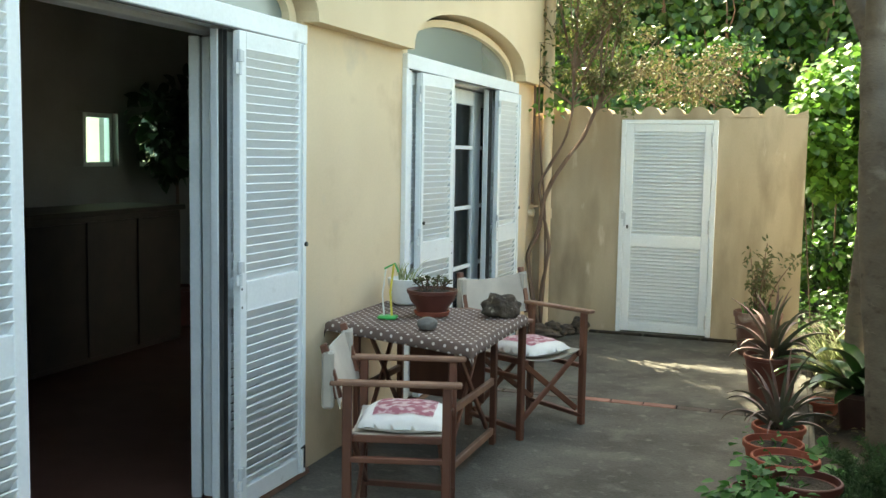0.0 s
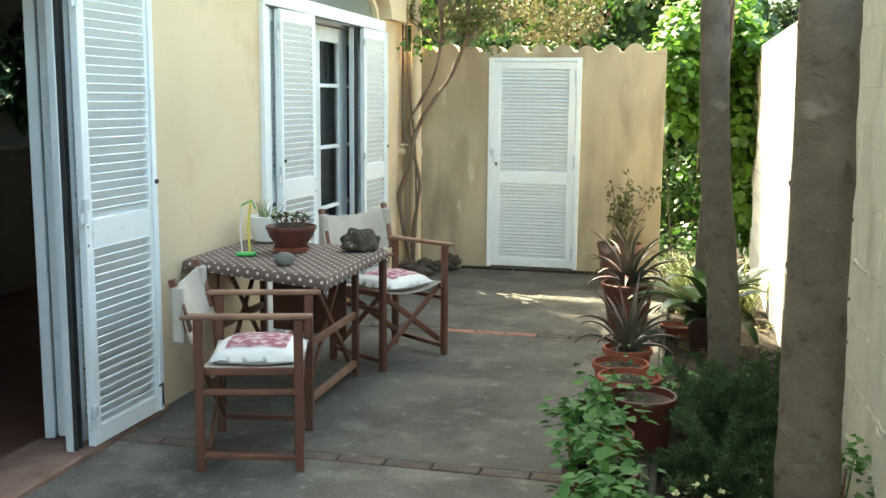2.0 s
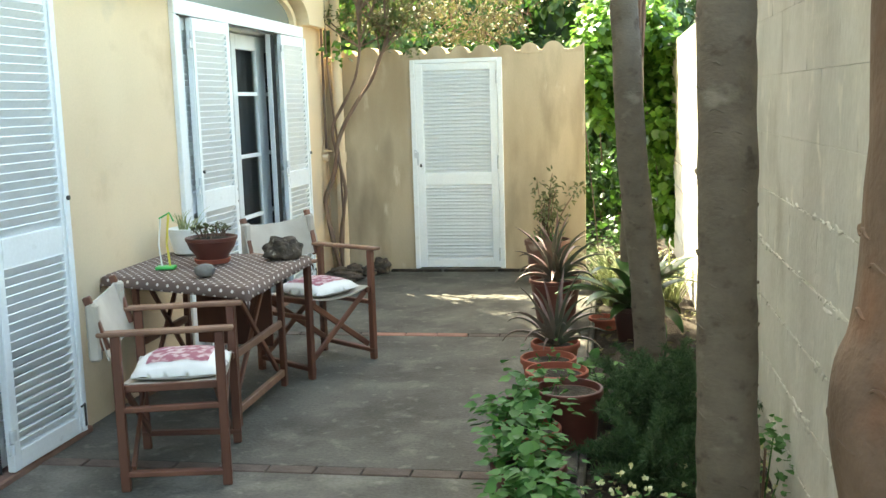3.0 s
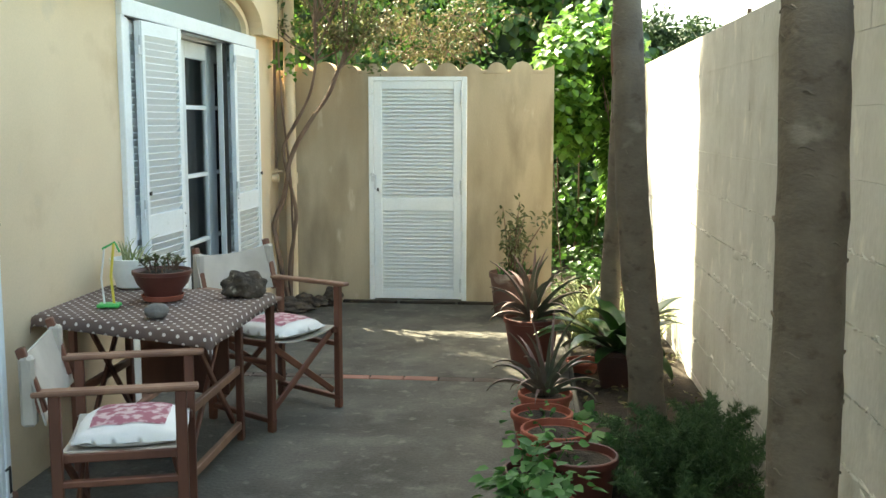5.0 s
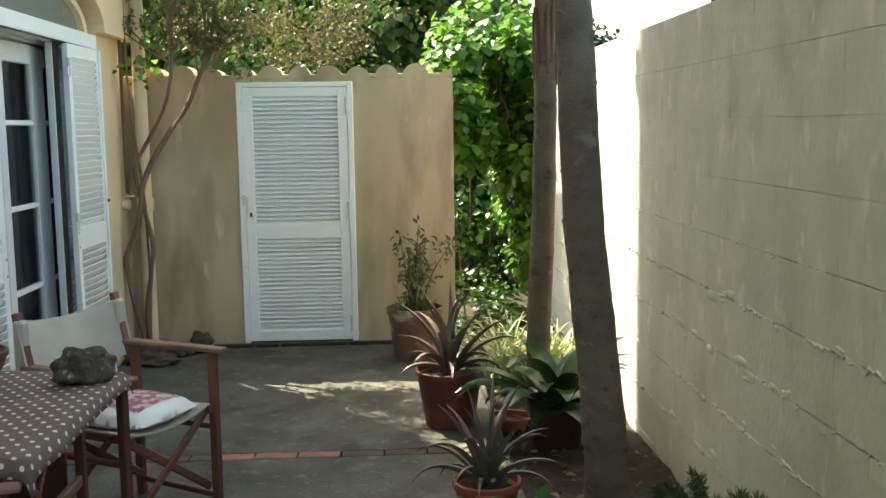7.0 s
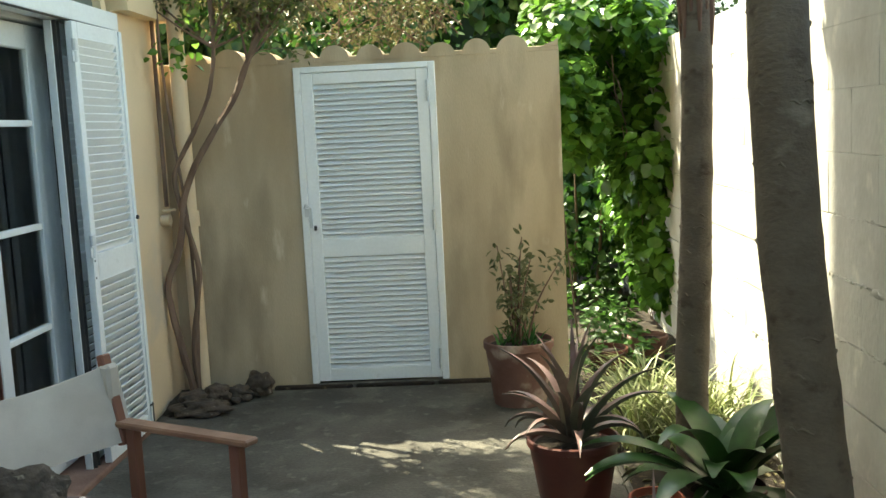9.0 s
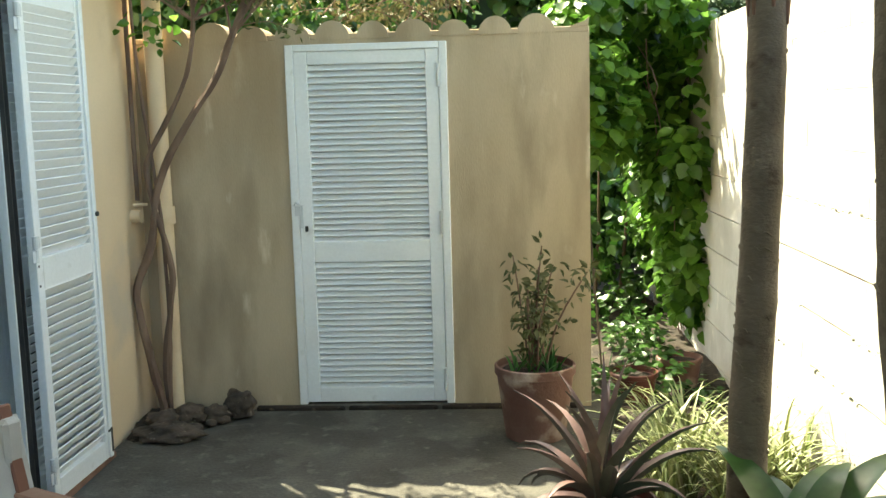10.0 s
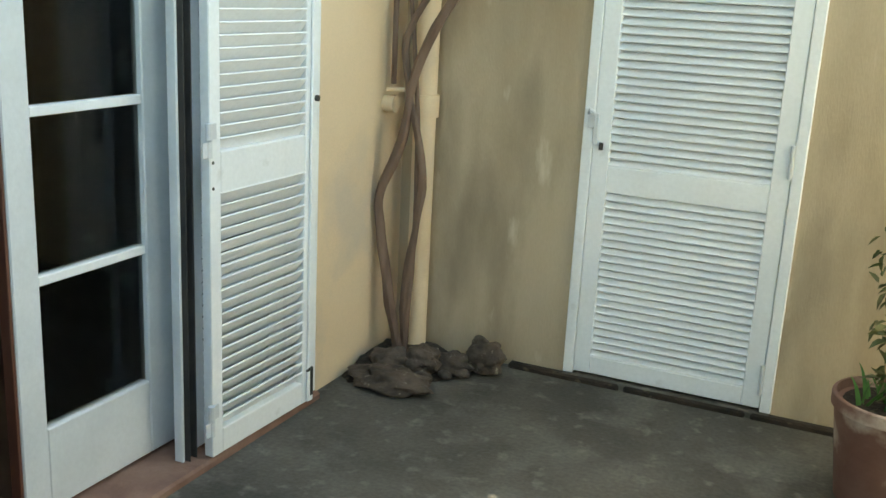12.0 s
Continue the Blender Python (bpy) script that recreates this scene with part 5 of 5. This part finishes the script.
a1 = pot("aloe_pot", "large spiky reddish aloe in a brown pot", (-0.47, 7.93, 0), 0.13, 0.185, 0.31, M_BROWNPLASTIC)
aloe(a1, 0.31, 30, 0.44, 0.056, 17, 1.3)
a2 = pot("aloe_pot", "smaller reddish aloe in a terracotta pot", (-0.40, 6.56, 0), 0.10, 0.14, 0.19, M_TERRA)
aloe(a2, 0.19, 24, 0.40, 0.036, 8)
basil(a2, 0.18, 0.06, 16, 0.03, 3, 0.03)
p3 = pot("herb_pot", "terracotta pot with sparse green seedlings", (-0.42, 6.22, 0), 0.11, 0.15, 0.19, M_TERRA)
basil(p3, 0.16, 0.06, 16, 0.034, 4, 0.04)
p4 = pot("herb_pot", "terracotta pot with soft green leafy herbs", (-0.36, 5.93, 0), 0.12, 0.16, 0.20, M_TERRA)
basil(p4, 0.16, 0.06, 20, 0.045, 5, 0.05)
for (px, py), sd, cnt in (((-0.44, 5.40), 6, 46), ((-0.44, 5.04), 7, 110), ((-0.40, 4.62), 8, 130), ((-0.37, 4.22), 9, 150)):
    q = pot("herb_pot", "brown pot overflowing with soft green leafy herbs", (px, py, 0), 0.11, 0.145, 0.20, M_TERRA if sd % 2 else M_BROWNPLASTIC)
    basil(q, 0.20, 0.075, int(cnt * 1.6), 0.054, sd, 0.10)
pl = pot("dark_pot", "dark brown pot standing behind the leafy herbs", (-0.28, 5.42, 0), 0.12, 0.155, 0.26, M_BROWNPLASTIC)

cv = pot("strap_leaf_pot", "broad dark green strap-leaved plant in a brown pot", (0.08, 7.74, -0.09), 0.12, 0.16, 0.25, M_DARKPOT)
ra = random.Random(21)
for k in range(27):
    b = blade(bmesh.new(), (ra.uniform(-.04, .04), ra.uniform(-.04, .04), 0.23), 2.4 * k + ra.uniform(-.3, .3), ra.uniform(0.34, 0.58), ra.uniform(0.10, 0.135), ra.uniform(6, 62), ra.uniform(45, 100), 0.004, 0.28, 12, tip=0.03, taper=-1)
    part("leaf", b, M_CLIVIA, cv, "", True, 60)
sc = pot("small_saucer_pot", "shallow terracotta dish on the soil", (-0.13, 8.03, -0.08), 0.08, 0.115, 0.09, M_TERRA, 0.02)
for (px, py), cnt, ln in (((0.16, 8.62), 120, 0.50), ((-0.06, 8.85), 110, 0.48), ((0.34, 8.75), 90, 0.46), ((0.02, 9.2), 80, 0.45)):
    s_ = thing("spider_plant", "bright striped grassy spider plant on the soil", "plant", "spider plants", (px, py, -0.07))
    b = bmesh.new()
    for k in range(cnt):
        blade(b, (ra.uniform(-.08, .08), ra.uniform(-.08, .08), 0.0), ra.uniform(0, 6.28), ln * ra.uniform(0.7, 1.4), 0.021, ra.uniform(55, 88), ra.uniform(70, 160), 0.002, 0.4, 7)
    part("leaves", b, M_SPIDER, s_, "", True)
big = pot("shrub_pot", "leafy shrub in a large weathered terracotta pot", (-0.62, 9.52, 0), 0.145, 0.195, 0.36, M_TERRA_OLD, 0.045)
b = bmesh.new()
tips = []
for k in range(11):
    a, e = ra.uniform(0, 6.28), ra.uniform(0.95, 1.5)
    ln = ra.uniform(0.3, 0.62)
    d = Vector((math.cos(a) * math.cos(e), math.sin(a) * math.cos(e), math.sin(e)))
    sp = smooth_path([(0.05 * math.cos(a), 0.05 * math.sin(a), 0.32), Vector((0, 0, 0.34)) + d * ln * 0.5, Vector((0.02, 0, 0.34)) + d * ln], 4)
    part("branch", tube(bmesh.new(), sp, [0.007 - 0.004 * i / 8 for i in range(9)], 6), M_STEM, big, "", True)
    tips += [tuple(p) for p in sp[3:]]
P, D, Nn, Ln = clump_leaves([tips[i] for i in RNG.integers(0, len(tips), 52)], 7, 0.055, 0.055)
leaf_cloud("leaves", P, D, Nn, Ln, M_POTSHRUB, big, wide=0.42)
b = bmesh.new()
for k in range(40):
    blade(b, (ra.uniform(-.12, .12), ra.uniform(-.12, .12), 0.32), ra.uniform(0, 6.28), ra.uniform(0.08, 0.2), 0.02, ra.uniform(40, 88), ra.uniform(20, 90), 0.002, n=5)
part("undergrowth", b, M_BASIL, big, "", True)
bp = pot("empty_pot", "plain terracotta pot at the end of the bed", (0.27, 10.62, -0.09), 0.10, 0.135, 0.20, M_TERRA_OLD)
pot("dark_pot", "dusty brown pot half hidden among low plants", (-0.04, 10.3, -0.09), 0.10, 0.135, 0.20, M_BROWNPLASTIC)
for (px, py), sd, cnt, tl in (((0.02, 10.62), 31, 160, 0.30), ((-0.10, 10.42), 34, 120, 0.22), ((0.14, 10.36), 35, 90, 0.16), ((-0.15, 11.0), 32, 160, 0.35), ((0.15, 11.6), 33, 160, 0.4)):
    u_ = thing("ground_plant", "low leafy green plant in the shade", "plant", "low plants in the bed", (px, py, -0.09))
    basil(u_, 0.0, 0.22, cnt, 0.06, sd, tl, M_HEDGE)
for (px, py), sd in (((-0.16, 6.55), 41), ((-0.12, 6.0), 42)):
    u_ = thing("ground_plant", "small glossy green seedling in the bed", "plant", "low plants in the bed", (px, py, -0.08))
    basil(u_, 0.0, 0.06, 40, 0.085, sd, 0.16, M_BASIL)

# feathery fern
for (px, py), cnt, r, hgt, sd in (((0.12, 5.55), 70, 0.36, 0.54, 1), ((0.34, 6.10), 46, 0.30, 0.42, 2), ((0.05, 5.05), 40, 0.25, 0.40, 3)):
    f_ = thing("asparagus_fern", "dark feathery asparagus fern in the bed", "fern", "ferns", (px, py, -0.09))
    rf = np.random.default_rng(sd)
    b = bmesh.new()
    PP, DD, NN, LL = [], [], [], []
    for k in range(cnt):
        a, e = rf.uniform(0, 6.28), rf.uniform(0.5, 1.45)
        ln = hgt * rf.uniform(0.7, 1.15)
        d = Vector((math.cos(a) * math.cos(e), math.sin(a) * math.cos(e), math.sin(e)))
        sp = smooth_path([(0.03 * math.cos(a), 0.03 * math.sin(a), 0), d * ln * 0.6, d * ln + Vector((math.cos(a) * 0.06, math.sin(a) * 0.06, -0.06))], 5)
        tube(b, sp, 0.0018, 4)
        for p in [q + (w - q) * u for q, w in zip(sp[2:], sp[3:]) for u in (0.0, 0.33, 0.67)]:
            for _ in range(11):
                o = rf.normal(0, 1, 3)
                PP.append(tuple(p))
                DD.append(tuple(o + np.array(d) * 0.6))
                NN.append(tuple(rf.normal(0, 1, 3)))
                LL.append(rf.uniform(0.018, 0.05))
    part("stems", b, M_FERN, f_, "", True)["kind"] = "stuff"
    leaf_cloud("fronds", PP, DD, NN, LL, M_FERN, f_, wide=0.075, fold=0.1)["kind"] = "stuff"
# fallen leaves on the soil
rf = np.random.default_rng(77)
k = 420
lx, ly = rf.uniform(-0.19, 0.54, k), rf.uniform(3.2, 9.4, k)
PP = np.array([(x, y, -0.055 + 0.05 * noise.noise(Vector(((x + 0.235) * 10 * 0.45, (y + 3) * 7 * 0.35, 2)))) for x, y in zip(lx, ly)])
litter = leaf_cloud("leaf_litter", PP, np.c_[rf.normal(0, 1, (k, 2)), rf.normal(0, 0.2, k)], np.c_[rf.normal(0, 0.3, (k, 2)), np.ones(k)], rf.uniform(0.025, 0.06, k), M_SHRUB, None, wide=0.55)
tagged(litter, "scattered dry brown leaves fallen on the soil", "leaves", kind="stuff")
# small pale flowering plants
for (px, py), sd in (((0.0, 4.25), 51), ((0.40, 4.75), 52), ((0.12, 3.85), 53)):
    f_ = thing("flowering_plant", "low plant with tiny pale yellow flowers", "plant", "flowering plants", (px, py, -0.09))
    basil(f_, 0.0, 0.10, 150, 0.035, sd, 0.38, M_BASIL)
    rf = np.random.default_rng(sd)
    k = 46
    PP = np.c_[rf.normal(0, 0.08, (k, 2)), rf.uniform(0.12, 0.4, k)]
    leaf_cloud("blossoms", np.repeat(PP, 4, axis=0), rf.normal(0, 1, (4 * k, 3)), rf.normal(0, 1, (4 * k, 3)), np.full(4 * k, 0.017), M_FLOWER, f_, "pale yellow blossoms", wide=1.0)

# ---- small things ----
line = [(-2.6, 4.02, 2.15), (-1.9, 4.0, 2.10), (-1.12, 4.0, 2.07), (-0.3, 4.0, 2.06), (0.2, 4.15, 2.08)]
tagged(part("washing_line", tube(bmesh.new(), smooth_path(line, 6), 0.0045, 8), M_CABLE, None, "", True), "thin grey washing line strung across the patio", "rope")
tagged(part("leaning_pole", tube(bmesh.new(), [(-0.17, 10.62, -0.16), (-0.25, 10.45, 0.7), (-0.32, 10.26, 1.42)], 0.006, 8), M_DARKSTEM_SHADE, None, "", True), "thin wooden pole leaning on the garden wall", "pole")
tagged(part("plant_stake", tube(bmesh.new(), [(0.44, 4.62, -0.1), (0.455, 4.62, 0.28)], 0.005, 6), M_STEM, None, "", True), "thin dark stake in the bed by the wall", "stake")
ob = part("wall_bracket", tube(abox((0.62, 7.0, 2.085), (0.66, 7.04, 2.10), 0.003), [(0.64, 7.02, 2.095), (0.64, 7.02, 2.15)], 0.012, 8), M_STEM, None, "", True)
tagged(ob, "small rusty iron stub on top of the wall", "bracket")
# inside
sb = thing("sideboard", "long dark wooden sideboard inside the room", "sideboard", at=(-5.3, 7.0, 0))
part("top", abox((-0.3, -0.9, 1.12), (0.3, 0.9, 1.16), 0.006), M_DARKWOOD, sb)
part("body", abox((-0.27, -0.86, 0.08), (0.27, 0.86, 1.12), 0.006), M_DARKWOOD, sb)
for yy in (-0.57, 0.0, 0.57):
    part("door", abox((0.27, yy - 0.27, 0.12), (0.288, yy + 0.27, 1.08), 0.004), M_DARKWOOD, sb)
hp = thing("houseplant", "tall dark houseplant silhouetted in the room", "houseplant", at=(-5.68, 8.74, 0))
part("pot", lathe(bmesh.new(), pot_profile(0.14, 0.19, 0.35), 24), M_BROWNPLASTIC, hp, "", True)
part("stem", tube(bmesh.new(), [(0, 0, 0.3), (0.03, 0, 1.0), (0, 0.02, 1.7)], [0.02, 0.016, 0.01], 8), M_STEM, hp, "", True)
P, D, Nn, Ln = clump_leaves([(RNG.normal(0, 0.12), RNG.normal(0, 0.17), RNG.uniform(1.4, 2.15)) for _ in range(52)], 9, 0.12, 0.14)
leaf_cloud("leaves", P, D, Nn, Ln, M_DARKPLANT, hp)

# ---- brick strips in the floor ----
BR = {}
def brick_row(y, x0, x1, material, seed):
    rr = random.Random(seed)
    key = material.name
    if key not in BR:
        me = bpy.data.meshes.new("brick")
        bb = abox((0, 0, -0.06), (0.205, 0.080, 0.003), 0.004)
        bb.to_mesh(me)
        bb.free()
        me.materials.append(material)
        BR[key] = me
    x = x0
    while x < x1:
        shared("brick", BR[key], patio, pose(x, y + rr.uniform(-.002, .002), rr.uniform(-0.003, 0.001), 0, 0, rr.uniform(-.6, .6)))
        x += 0.212


brick_row(4.944, -2.62, -0.45, M_BRICKDARK, 1)
brick_row(7.449, -2.62, -1.68, M_BRICKDARK, 2)
brick_row(7.449, -1.67, -1.1, M_BRICKRED, 3)
brick_row(7.449, -1.03, -0.45, M_BRICKDARK, 4)
brick_row(1.918, -2.62, -0.45, M_BRICKDARK, 5)
